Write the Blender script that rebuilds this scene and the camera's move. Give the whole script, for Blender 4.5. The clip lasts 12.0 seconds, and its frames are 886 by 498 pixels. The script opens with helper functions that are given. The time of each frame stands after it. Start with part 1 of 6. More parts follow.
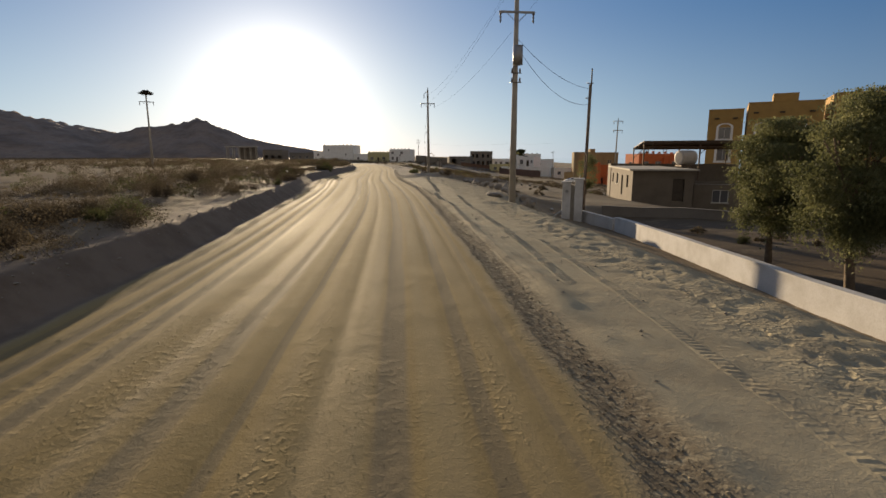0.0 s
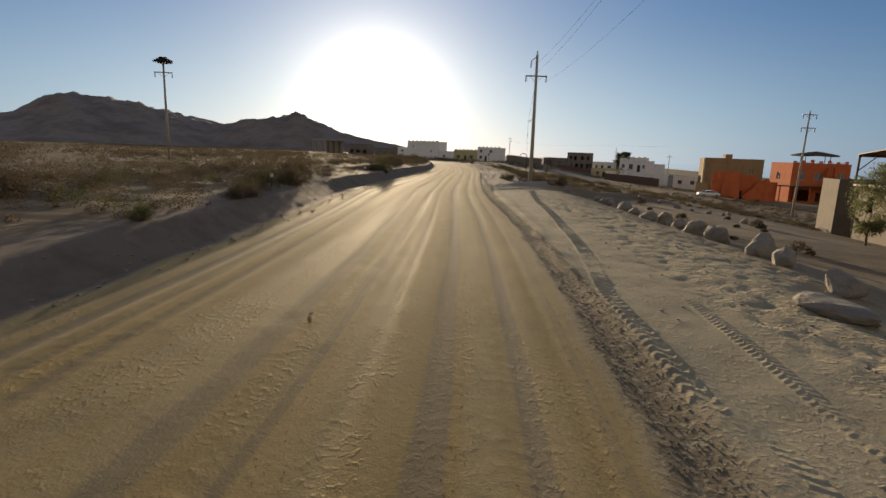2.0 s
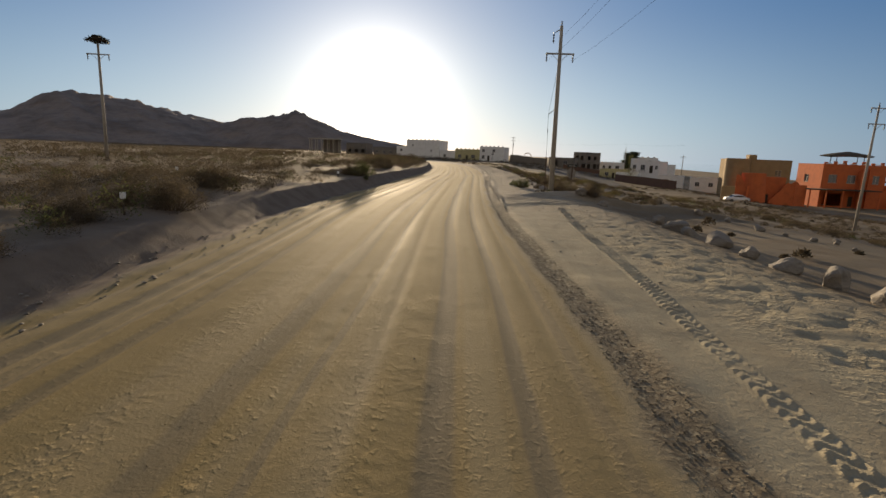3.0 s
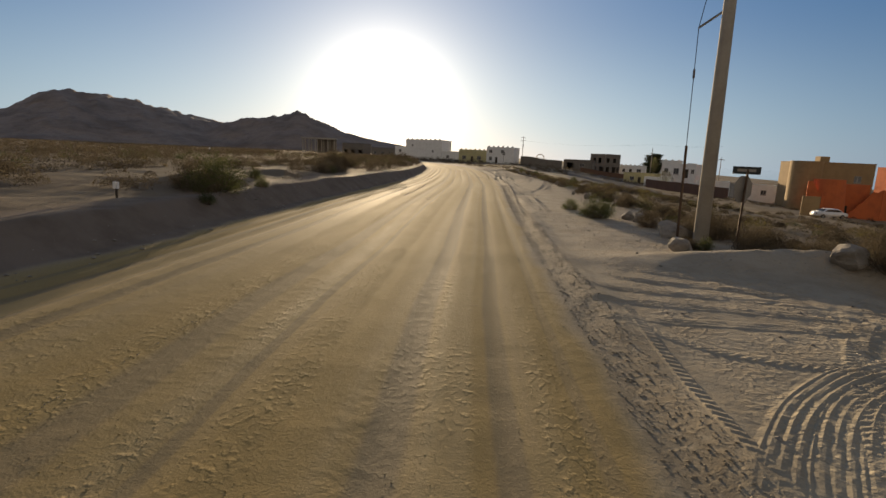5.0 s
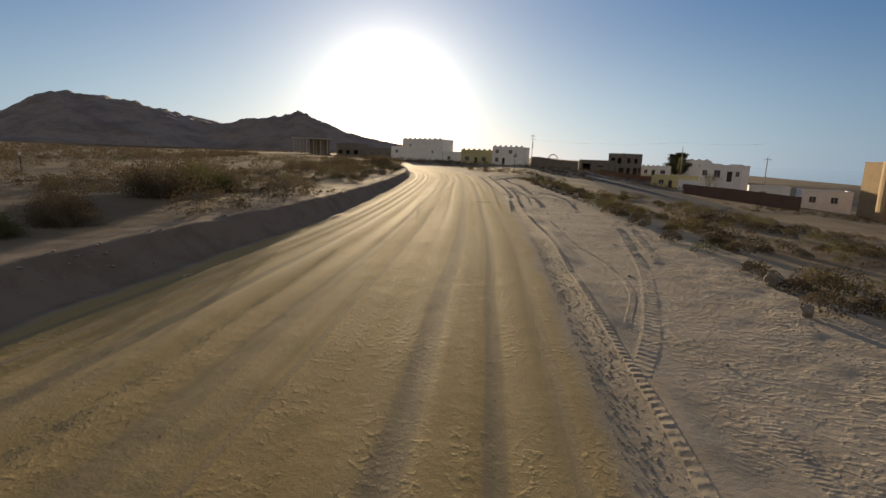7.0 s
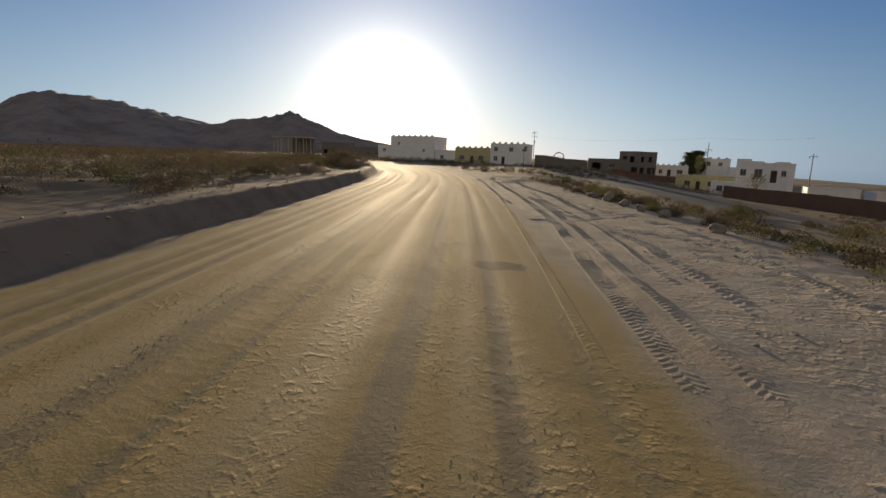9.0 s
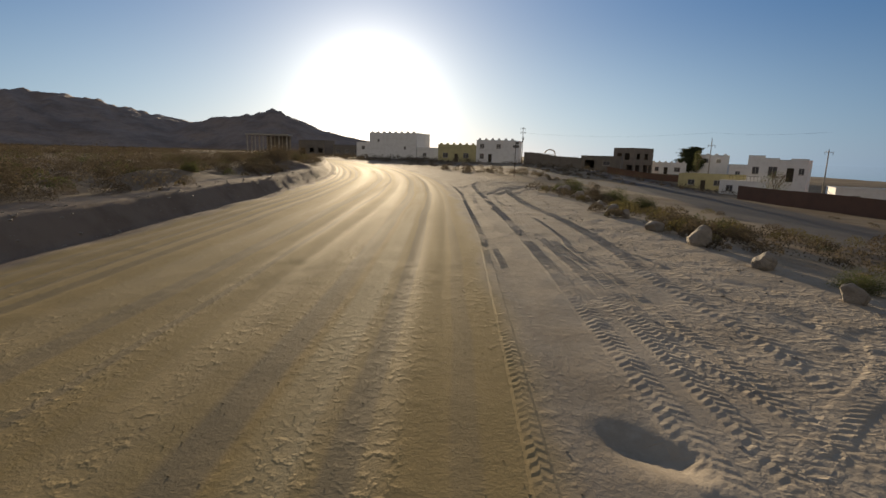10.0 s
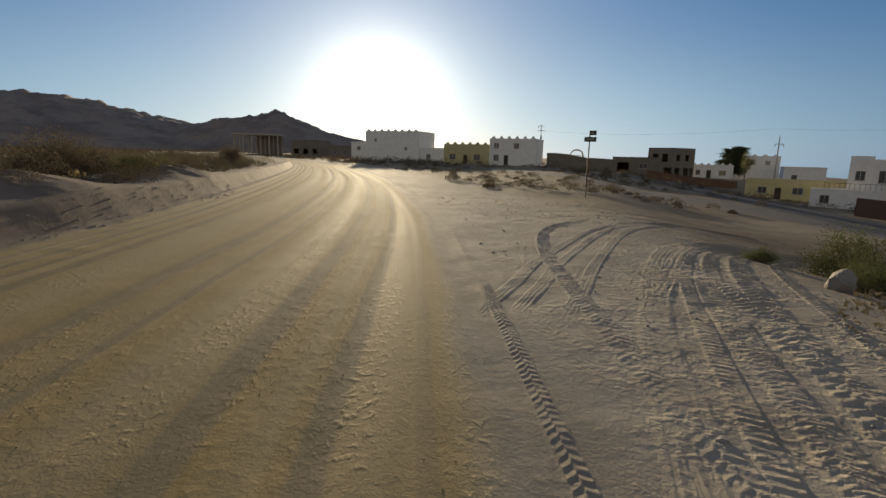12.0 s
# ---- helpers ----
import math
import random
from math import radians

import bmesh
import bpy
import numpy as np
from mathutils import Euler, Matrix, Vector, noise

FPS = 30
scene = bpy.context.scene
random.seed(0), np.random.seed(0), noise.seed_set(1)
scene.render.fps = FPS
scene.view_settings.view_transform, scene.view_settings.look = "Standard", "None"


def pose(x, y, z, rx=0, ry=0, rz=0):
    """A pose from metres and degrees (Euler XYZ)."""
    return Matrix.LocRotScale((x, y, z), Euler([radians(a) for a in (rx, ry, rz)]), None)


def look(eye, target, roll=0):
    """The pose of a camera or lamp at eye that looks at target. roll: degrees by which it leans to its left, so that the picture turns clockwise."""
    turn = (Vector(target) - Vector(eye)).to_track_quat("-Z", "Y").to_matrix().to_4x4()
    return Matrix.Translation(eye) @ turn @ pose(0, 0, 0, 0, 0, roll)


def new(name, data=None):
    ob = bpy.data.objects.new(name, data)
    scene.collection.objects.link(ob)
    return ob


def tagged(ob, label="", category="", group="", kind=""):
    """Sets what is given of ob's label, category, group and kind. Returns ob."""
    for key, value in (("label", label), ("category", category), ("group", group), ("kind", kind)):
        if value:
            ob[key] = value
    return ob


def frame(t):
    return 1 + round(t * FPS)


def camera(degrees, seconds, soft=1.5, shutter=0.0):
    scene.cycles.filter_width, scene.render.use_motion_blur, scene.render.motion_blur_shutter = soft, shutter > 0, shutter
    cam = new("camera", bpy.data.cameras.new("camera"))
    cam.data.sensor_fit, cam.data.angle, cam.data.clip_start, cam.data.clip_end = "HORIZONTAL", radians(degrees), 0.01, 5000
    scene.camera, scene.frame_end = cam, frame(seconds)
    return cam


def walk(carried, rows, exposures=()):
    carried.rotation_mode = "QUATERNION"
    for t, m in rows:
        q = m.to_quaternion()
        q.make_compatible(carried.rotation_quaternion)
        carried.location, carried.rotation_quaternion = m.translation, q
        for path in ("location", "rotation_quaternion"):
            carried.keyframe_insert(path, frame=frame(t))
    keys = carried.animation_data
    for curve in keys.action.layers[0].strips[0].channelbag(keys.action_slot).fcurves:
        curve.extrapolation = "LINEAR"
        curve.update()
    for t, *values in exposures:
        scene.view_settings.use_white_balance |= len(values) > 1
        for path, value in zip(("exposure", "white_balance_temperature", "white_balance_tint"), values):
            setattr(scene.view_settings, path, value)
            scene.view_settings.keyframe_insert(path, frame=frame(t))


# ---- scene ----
cam = camera(82.0, 12.0, soft=1.5)
PATH = [
    (0, (1.751, -0.673, 2.516), (1.692, 1.294, 2.159), 0.0),
    (0.5, (1.223, 5.483, 2.514), (0.958, 7.432, 2.151), 1.3),
    (1, (0.535, 11.566, 2.478), (0.172, 13.499, 2.113), 2.1),
    (1.5, (-0.14, 17.645, 2.438), (-0.516, 19.575, 2.073), 2.1),
    (2, (-0.938, 23.355, 2.463), (-1.319, 25.283, 2.097), 2.0),
    (2.5, (-1.796, 28.973, 2.554), (-2.18, 30.901, 2.187), 2.1),
    (3, (-2.725, 34.193, 2.604), (-3.111, 36.12, 2.235), 2.1),
    (5, (-6.547, 58.018, 2.076), (-6.951, 59.943, 1.715), 2.4),
    (5.5, (-7.340, 64.013, 2.256), (-7.754, 65.936, 1.895), 2.2),
    (6, (-8.191, 69.499, 2.544), (-8.608, 71.421, 2.182), 2.1),
    (6.5, (-8.993, 75.285, 2.711), (-9.415, 77.206, 2.347), 2.1),
    (7, (-9.750, 81.091, 2.600), (-10.176, 83.011, 2.237), 2.0),
    (9, (-13.08, 101.919, 1.8), (-13.493, 103.843, 1.442), 1.8),
    (9.5, (-13.685, 108.107, 1.836), (-14.051, 110.04, 1.475), 1.5),
    (10, (-14.259, 114.328, 1.88), (-14.626, 116.26, 1.515), 1.5),
    (10.5, (-14.941, 120.247, 1.921), (-15.314, 122.177, 1.557), 1.4),
    (11, (-15.938, 126.366, 1.898), (-16.321, 128.295, 1.537), 1.4),
    (11.5, (-17.229, 132.092, 1.897), (-17.617, 134.021, 1.537), 1.5),
    (12, (-18.651, 137.356, 1.836), (-19.045, 139.284, 1.476), 1.4),
]
walk(cam, [(t, look(eye, target, roll)) for t, eye, target, roll in PATH], exposures=[(0, 0.6, 7150, 10), (0.5, 0.54, 7150, 10), (3, 0.54, 7200, 10), (5, 0.54, 7450, 10), (7, 0.54, 7300, 10), (9, 0.52, 7120, 10), (11, 0.49, 6850, 7), (12, 0.48, 6780, 5)])

# ---- light ----
SUN_AZ, SUN_EL = radians(-18.8), radians(5.5)
SUN = Vector((math.sin(SUN_AZ) * math.cos(SUN_EL), math.cos(SUN_AZ) * math.cos(SUN_EL), math.sin(SUN_EL)))


def link(tree, node, socket, value):
    if isinstance(value, bpy.types.NodeSocket):
        tree.links.new(value, node.inputs[socket])
    elif value is not None:
        node.inputs[socket].default_value = value


class Nodes:
    """Short names for the nodes of one tree."""

    def __init__(self, tree):
        self.t = tree

    def add(self, kind, operation=None, use_clamp=None, interpolation_type=None, data_type=None, blend_type=None, feature=None, uv_map=None, sky_type=None, sun_disc=None):
        n = self.t.nodes.new(kind)
        if operation is not None:
            n.operation = operation
        if use_clamp is not None:
            n.use_clamp = use_clamp
        if interpolation_type is not None:
            n.interpolation_type = interpolation_type
        if data_type is not None:
            n.data_type = data_type
        if blend_type is not None:
            n.blend_type = blend_type
        if feature is not None:
            n.feature = feature
        if uv_map is not None:
            n.uv_map = uv_map
        if sky_type is not None:
            n.sky_type = sky_type
        if sun_disc is not None:
            n.sun_disc = sun_disc
        return n

    def math(self, op, a, b=None, c=None, clamp=False):
        n = self.add("ShaderNodeMath", operation=op, use_clamp=clamp)
        for i, v in enumerate((a, b, c)):
            link(self.t, n, i, v)
        return n.outputs[0]

    def ramp(self, value, lo, hi, a=0.0, b=1.0):
        n = self.add("ShaderNodeMapRange", interpolation_type="SMOOTHSTEP")
        for i, v in enumerate((value, lo, hi, a, b)):
            link(self.t, n, i, v)
        return n.outputs[0]

    def mix(self, fac, a, b, blend="MIX"):
        n = self.add("ShaderNodeMix", data_type="RGBA", blend_type=blend)
        link(self.t, n, 0, fac)
        link(self.t, n, 6, a if isinstance(a, bpy.types.NodeSocket) else (*a[:3], 1))
        link(self.t, n, 7, b if isinstance(b, bpy.types.NodeSocket) else (*b[:3], 1))
        return n.outputs[2]

    def noise(self, vec, scale, detail=3.0, rough=0.55):
        n = self.add("ShaderNodeTexNoise")
        link(self.t, n, "Vector", vec)
        link(self.t, n, "Scale", scale)
        link(self.t, n, "Detail", detail)
        link(self.t, n, "Roughness", rough)
        return n.outputs[0]

    def voronoi(self, vec, scale, out=0, feature="F1"):
        n = self.add("ShaderNodeTexVoronoi", feature=feature)
        link(self.t, n, "Vector", vec)
        link(self.t, n, "Scale", scale)
        return n.outputs[out]

    def mapped(self, vec, scale):
        n = self.add("ShaderNodeMapping")
        link(self.t, n, 0, vec)
        n.inputs[3].default_value = scale
        return n.outputs[0]

    def bump(self, height, strength, distance, before=None):
        n = self.add("ShaderNodeBump")
        link(self.t, n, "Height", height)
        n.inputs["Strength"].default_value = strength
        n.inputs["Distance"].default_value = distance
        if before is not None:
            link(self.t, n, "Normal", before)
        return n.outputs[0]


def make_world():
    w = bpy.data.worlds.new("sky")
    w.use_nodes = True
    w.node_tree.nodes.clear()
    n = Nodes(w.node_tree)
    sky = n.add("ShaderNodeTexSky", sky_type="NISHITA", sun_disc=False)
    sky.sun_elevation, sky.sun_rotation = SUN_EL, SUN_AZ
    sky.air_density, sky.dust_density, sky.ozone_density = 1.0, 0.6, 2.5
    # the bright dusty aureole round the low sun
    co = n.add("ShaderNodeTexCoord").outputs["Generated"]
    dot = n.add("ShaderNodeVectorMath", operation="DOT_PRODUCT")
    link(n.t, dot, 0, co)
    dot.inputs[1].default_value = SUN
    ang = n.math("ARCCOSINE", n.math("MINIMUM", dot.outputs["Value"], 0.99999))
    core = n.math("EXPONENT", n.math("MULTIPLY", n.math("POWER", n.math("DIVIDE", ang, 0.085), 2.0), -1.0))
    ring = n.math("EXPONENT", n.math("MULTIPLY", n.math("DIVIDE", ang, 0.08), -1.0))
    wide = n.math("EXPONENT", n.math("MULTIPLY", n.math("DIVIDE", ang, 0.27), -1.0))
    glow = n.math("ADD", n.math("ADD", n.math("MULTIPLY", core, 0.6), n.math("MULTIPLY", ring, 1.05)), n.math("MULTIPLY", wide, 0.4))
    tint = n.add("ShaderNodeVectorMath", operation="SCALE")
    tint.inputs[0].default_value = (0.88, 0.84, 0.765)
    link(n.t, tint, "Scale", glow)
    # clear desert air: pale at the horizon, deep blue above, dimmer away from the sun
    up = n.add("ShaderNodeSeparateXYZ")
    link(n.t, up, 0, co)
    air = n.mix(n.ramp(up.outputs[2], -0.04, 0.30), (0.22, 0.335, 0.45), (0.024, 0.103, 0.262))
    air = n.mix(n.ramp(up.outputs[2], 0.3, 0.9), air, (0.045, 0.07, 0.125))
    air = n.mix(n.ramp(dot.outputs["Value"], 0.95, 0.72, 0.0, 0.32), air, (0.012, 0.06, 0.165))
    air = n.mix(n.ramp(dot.outputs["Value"], 0.8, 0.5, 0.0, 0.4), air, (0.008, 0.045, 0.14))
    # the sky away from the sun is dim and rosy grey at this hour
    dusk = n.mix(n.ramp(up.outputs[2], 0.0, 0.5), (0.37, 0.32, 0.285), (0.125, 0.135, 0.16))
    air = n.mix(n.ramp(dot.outputs["Value"], -0.15, 0.6), dusk, air)
    blue = n.add("ShaderNodeVectorMath", operation="SCALE")
    link(n.t, blue, 0, air)
    blue.inputs["Scale"].default_value = 1.0
    base = n.add("ShaderNodeVectorMath", operation="SCALE")
    link(n.t, base, 0, sky.outputs[0])
    base.inputs["Scale"].default_value = 0.012
    clear = n.add("ShaderNodeVectorMath", operation="ADD")
    link(n.t, clear, 0, base.outputs[0])
    link(n.t, clear, 1, blue.outputs[0])
    base = clear
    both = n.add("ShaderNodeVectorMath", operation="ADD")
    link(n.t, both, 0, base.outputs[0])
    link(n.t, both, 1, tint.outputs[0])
    bg = n.add("ShaderNodeBackground")
    link(n.t, bg, "Color", both.outputs[0])
    bg.inputs["Strength"].default_value = 1.0
    out = n.add("ShaderNodeOutputWorld")
    link(n.t, out, 0, bg.outputs[0])
    scene.world = w


make_world()
sun = new("sun", bpy.data.lights.new("sun", "SUN"))
sun.data.energy, sun.data.angle, sun.data.color = 5.0, radians(0.6), (1.0, 0.81, 0.57)
sun.matrix_world = look(Vector((0, 0, 60)) + SUN * 10, (0, 0, 60))


# ---- materials ----
def material(name):
    m = bpy.data.materials.new(name)
    m.use_nodes = True
    n = Nodes(m.node_tree)
    return m, n, m.node_tree.nodes["Principled BSDF"]


def coat(name, base, dark, rough=0.85, grain=60.0, stain=1.2, bump=0.25, depth=0.004, metal=0.0, amount=0.6, spec=0.3):
    """A weathered surface: base and dark colour mixed at two scales, with fine relief, in object space."""
    m, n, b = material(name)
    co = n.add("ShaderNodeTexCoord").outputs["Object"]
    rnd = n.add("ShaderNodeObjectInfo").outputs["Random"]
    big = n.noise(co, stain, 4.0, 0.6)
    fine = n.noise(co, grain, 3.0, 0.6)
    f = n.math("MULTIPLY", n.ramp(big, 0.38, 0.72), amount, clamp=True)
    c = n.mix(f, base, dark)
    c = n.mix(n.math("MULTIPLY", n.ramp(fine, 0.4, 0.75), 0.35), c, dark)
    c = n.mix(n.math("MULTIPLY", rnd, 0.15), c, dark)
    link(n.t, b, "Base Color", c)
    link(n.t, b, "Roughness", n.math("ADD", n.math("MULTIPLY", fine, 0.2), rough - 0.1))
    b.inputs["Metallic"].default_value = metal
    b.inputs["Specular IOR Level"].default_value = spec
    link(n.t, b, "Normal", n.bump(fine, bump, depth, n.bump(big, bump, depth * 6)))
    return m


def ground_material():
    m, n, b = material("desert_ground")
    uv = n.add("ShaderNodeUVMap", uv_map="road").outputs[0]
    sep = n.add("ShaderNodeSeparateXYZ")
    link(n.t, sep, 0, uv)
    u, v = sep.outputs[0], sep.outputs[1]
    geo = n.add("ShaderNodeNewGeometry").outputs["Position"]
    pos = n.add("ShaderNodeSeparateXYZ")
    link(n.t, pos, 0, geo)
    wob = n.noise(geo, 0.35, 3.0)
    uw = n.math("ADD", u, n.math("MULTIPLY", n.math("SUBTRACT", wob, 0.5), 0.8))
    big = n.noise(geo, 0.12, 5.0, 0.6)
    mid = n.noise(geo, 1.1, 5.0, 0.62)
    fine = n.noise(geo, 9.0, 5.0, 0.7)
    grit = n.noise(geo, 45.0, 3.0, 0.7)
    lane = n.noise(n.mapped(uv, (1.15, 0.022, 1.0)), 1.0, 2.0, 0.5)
    lane2 = n.noise(n.mapped(uv, (2.4, 0.035, 1.0)), 1.0, 2.0, 0.5)
    on_road = n.math("MULTIPLY", n.ramp(uw, -4.25, -3.95), n.ramp(uw, 4.1, 3.7))
    # packed road: ochre crown, greyer dust where wheels run
    road = n.mix(n.ramp(lane, 0.36, 0.64), (0.285, 0.206, 0.088), (0.312, 0.236, 0.12))
    road = n.mix(n.math("MULTIPLY", n.ramp(lane2, 0.5, 0.72), 0.35), road, (0.295, 0.232, 0.142))
    road = n.mix(n.math("MULTIPLY", n.ramp(mid, 0.42, 0.72), 0.4), road, (0.33, 0.25, 0.118))
    road = n.mix(n.math("MULTIPLY", n.ramp(big, 0.45, 0.7), 0.35), road, (0.27, 0.198, 0.098))
    rut = None
    us = n.math("ADD", u, n.math("MULTIPLY", n.math("SUBTRACT", n.noise(n.mapped(uv, (0.1, 0.12, 1.0)), 1.0, 2.0), 0.5), 0.35))
    for off, half, force in BANDS:
        d = n.ramp(n.math("ABSOLUTE", n.math("SUBTRACT", us, off)), half * 1.25, half * 0.65)
        d = n.math("MULTIPLY", d, force)
        rut = d if rut is None else n.math("MAXIMUM", rut, d)
    rut = n.math("MULTIPLY", rut, n.ramp(n.noise(n.mapped(uv, (0.8, 0.05, 1.0)), 1.0, 3.0), 0.15, 0.4))
    rut = n.math("MULTIPLY", rut, n.ramp(n.noise(n.mapped(uv, (3.0, 0.5, 1.0)), 1.0, 4.0), 0.14, 0.34))
    road = n.mix(n.math("MULTIPLY", rut, n.ramp(v, 88.0, 108.0, 0.75, 0.7)), road, (0.182, 0.15, 0.102))
    pale = n.ramp(n.math("ABSOLUTE", n.math("SUBTRACT", us, 2.34)), 0.24, 0.13)
    pale = n.math("MULTIPLY", pale, n.ramp(n.noise(n.mapped(uv, (0.8, 0.07, 1.0)), 1.0, 3.0), 0.35, 0.55))
    road = n.mix(n.math("MULTIPLY", pale, n.ramp(v, 88.0, 108.0, 0.25, 0.6)), road, (0.40, 0.33, 0.20))
    # loose sand of the shoulders and flats
    sand = n.mix(n.ramp(mid, 0.35, 0.7), (0.37, 0.315, 0.245), (0.295, 0.246, 0.186))
    flats = n.mix(n.ramp(big, 0.35, 0.65), (0.28, 0.225, 0.155), (0.19, 0.14, 0.09))
    flats = n.mix(n.math("MULTIPLY", n.ramp(mid, 0.5, 0.7), 0.6), flats, (0.19, 0.14, 0.09))
    gravel = n.math("MULTIPLY", n.math("MULTIPLY", n.ramp(uw, 3.8, 4.1), n.ramp(uw, 4.9, 4.4)), n.ramp(v, 68.0, 54.0, 0.3, 1.0))
    sand = n.mix(n.math("MULTIPLY", n.ramp(v, 74.0, 48.0), 0.75), sand, n.mix(n.ramp(mid, 0.35, 0.7), (0.41, 0.35, 0.225), (0.345, 0.29, 0.188)))
    c = n.mix(n.ramp(uw, 8.0, 13.0), sand, flats)
    c = n.mix(n.ramp(uw, -5.4, -6.6), c, n.mix(0.6, flats, (0.145, 0.108, 0.074)))
    # the graded bank, its brown darkened to hold the shade of its face
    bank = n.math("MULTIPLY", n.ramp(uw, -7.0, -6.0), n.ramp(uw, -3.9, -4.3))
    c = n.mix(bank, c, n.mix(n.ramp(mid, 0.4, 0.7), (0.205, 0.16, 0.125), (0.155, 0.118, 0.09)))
    street = n.math("MULTIPLY", n.math("MULTIPLY", n.ramp(uw, 24.0, 25.0), n.ramp(uw, 32.0, 31.0)), n.ramp(v, 104.0, 116.0))
    c = n.mix(n.math("MULTIPLY", street, 0.85), c, (0.14, 0.13, 0.12))
    lower = n.math("MULTIPLY", n.math("MULTIPLY", n.ramp(pos.outputs[0], -4.6, -3.2), n.ramp(pos.outputs[0], 19.0, 16.5)), n.ramp(pos.outputs[1], 122.0, 140.0))
    c = n.mix(n.math("MULTIPLY", lower, n.ramp(mid, 0.2, 0.45, 0.6, 0.95)), c, (0.092, 0.087, 0.086))
    c = n.mix(n.math("MULTIPLY", gravel, n.ramp(fine, 0.25, 0.55)), c, (0.165, 0.132, 0.09))
    yard = n.math("MULTIPLY", n.math("MULTIPLY", n.ramp(pos.outputs[0], 10.6, 10.9), n.ramp(pos.outputs[1], 37.0, 31.0)), n.ramp(pos.outputs[0], 44.0, 34.0))
    c = n.mix(n.math("MULTIPLY", yard, n.ramp(mid, 0.2, 0.5)), c, (0.12, 0.092, 0.066))
    c = n.mix(on_road, c, road)
    c = n.mix(n.math("MULTIPLY", n.ramp(fine, 0.5, 0.8), 0.4), c, (0.20, 0.15, 0.09))
    c = n.mix(n.math("MULTIPLY", n.ramp(grit, 0.58, 0.82), 0.3), c, (0.46, 0.38, 0.26))
    damp = n.add("ShaderNodeVectorMath", operation="DISTANCE")
    link(n.t, damp, 0, n.mapped(geo, (1.0, 1.5, 0.0)))
    damp.inputs[1].default_value = (-13.95, 110.4 * 1.5, 0.0)
    damp = n.math("ADD", damp.outputs["Value"], n.math("MULTIPLY", n.math("SUBTRACT", n.noise(geo, 3.5, 3.0), 0.5), 0.7))
    c = n.mix(n.math("MULTIPLY", n.ramp(damp, 0.58, 0.42), 0.62), c, (0.085, 0.065, 0.045))
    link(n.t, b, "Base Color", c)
    # packed lanes are polished a little by wheels
    sheen = n.math("MULTIPLY", on_road, n.ramp(lane, 0.45, 0.62))
    link(n.t, b, "Roughness", n.math("SUBTRACT", 0.9, n.math("MULTIPLY", sheen, 0.06)))
    link(n.t, b, "Specular IOR Level", n.math("ADD", 0.06, n.math("MULTIPLY", sheen, 0.02)))
    # rows of lug marks and crumbled clods between the lanes, low ripples across others
    clods = n.ramp(n.noise(n.mapped(uv, (14.0, 10.0, 1.0)), 1.0, 2.0, 0.5), 0.47, 0.78)
    ripple = n.ramp(n.noise(n.mapped(uv, (5.0, 5.0, 1.0)), 1.0, 1.0, 0.4), 0.4, 0.75)
    patchy = n.ramp(n.noise(geo, 0.55, 3.0), 0.3, 0.65)
    tread = n.math("MULTIPLY", n.ramp(n.noise(n.mapped(uv, (1.9, 0.05, 1.0)), 1.0, 2.0, 0.5), 0.46, 0.56), patchy)
    churn = n.math("MULTIPLY", n.ramp(uw, 6.3, 7.4), n.ramp(uw, 14.0, 11.0))
    trodden = n.math("MULTIPLY", n.math("MULTIPLY", n.ramp(uw, 4.7, 5.4), n.ramp(uw, 14.0, 11.0)), n.ramp(pos.outputs[1], 56.0, 64.0))
    churn = n.math("MAXIMUM", churn, n.math("MULTIPLY", trodden, 0.45))
    where = n.math("ADD", n.math("MULTIPLY", on_road, 0.12), n.math("MULTIPLY", tread, n.math("SUBTRACT", 0.9, n.math("MULTIPLY", rut, 0.5))))
    where = n.math("MAXIMUM", n.math("MAXIMUM", where, n.math("MULTIPLY", churn, 0.3)), n.math("MULTIPLY", gravel, 0.8))
    foot = n.ramp(n.noise(geo, 8.5, 2.0, 0.5), 0.46, 0.64)
    n1 = n.bump(n.math("MULTIPLY", n.math("MULTIPLY", foot, churn), n.ramp(n.noise(geo, 0.8, 3.0), 0.36, 0.54)), 0.55, 0.04, n.bump(mid, 0.15, 0.04))
    waves = n.math("MULTIPLY", n.math("MULTIPLY", ripple, on_road), n.ramp(n.noise(n.mapped(uv, (0.9, 0.06, 1.0)), 1.0, 2.0), 0.48, 0.6))
    n1 = n.bump(waves, 0.14, 0.02, n1)
    n2 = n.bump(n.math("MULTIPLY", clods, where), 0.38, 0.026, n1)
    n3 = n.bump(n.math("MULTIPLY", fine, n.math("SUBTRACT", 1.0, n.math("MULTIPLY", on_road, 0.5))), 0.45, 0.022, n2)
    link(n.t, b, "Normal", n.bump(grit, 0.5, 0.008, n3))
    return m


# wheel ruts worn along the road: offset, half width, depth
RUTS = ((-3.8, 0.1, 0.04), (-3.3, 0.12, 0.05), (-2.75, 0.15, 0.05), (-2.1, 0.1, 0.03), (-1.25, 0.22, 0.02), (-0.5, 0.12, 0.025), (0.3, 0.18, 0.035),
        (1.05, 0.1, 0.02), (1.88, 0.21, 0.03), (2.78, 0.15, 0.028), (3.4, 0.1, 0.02), (4.3, 0.28, 0.05))
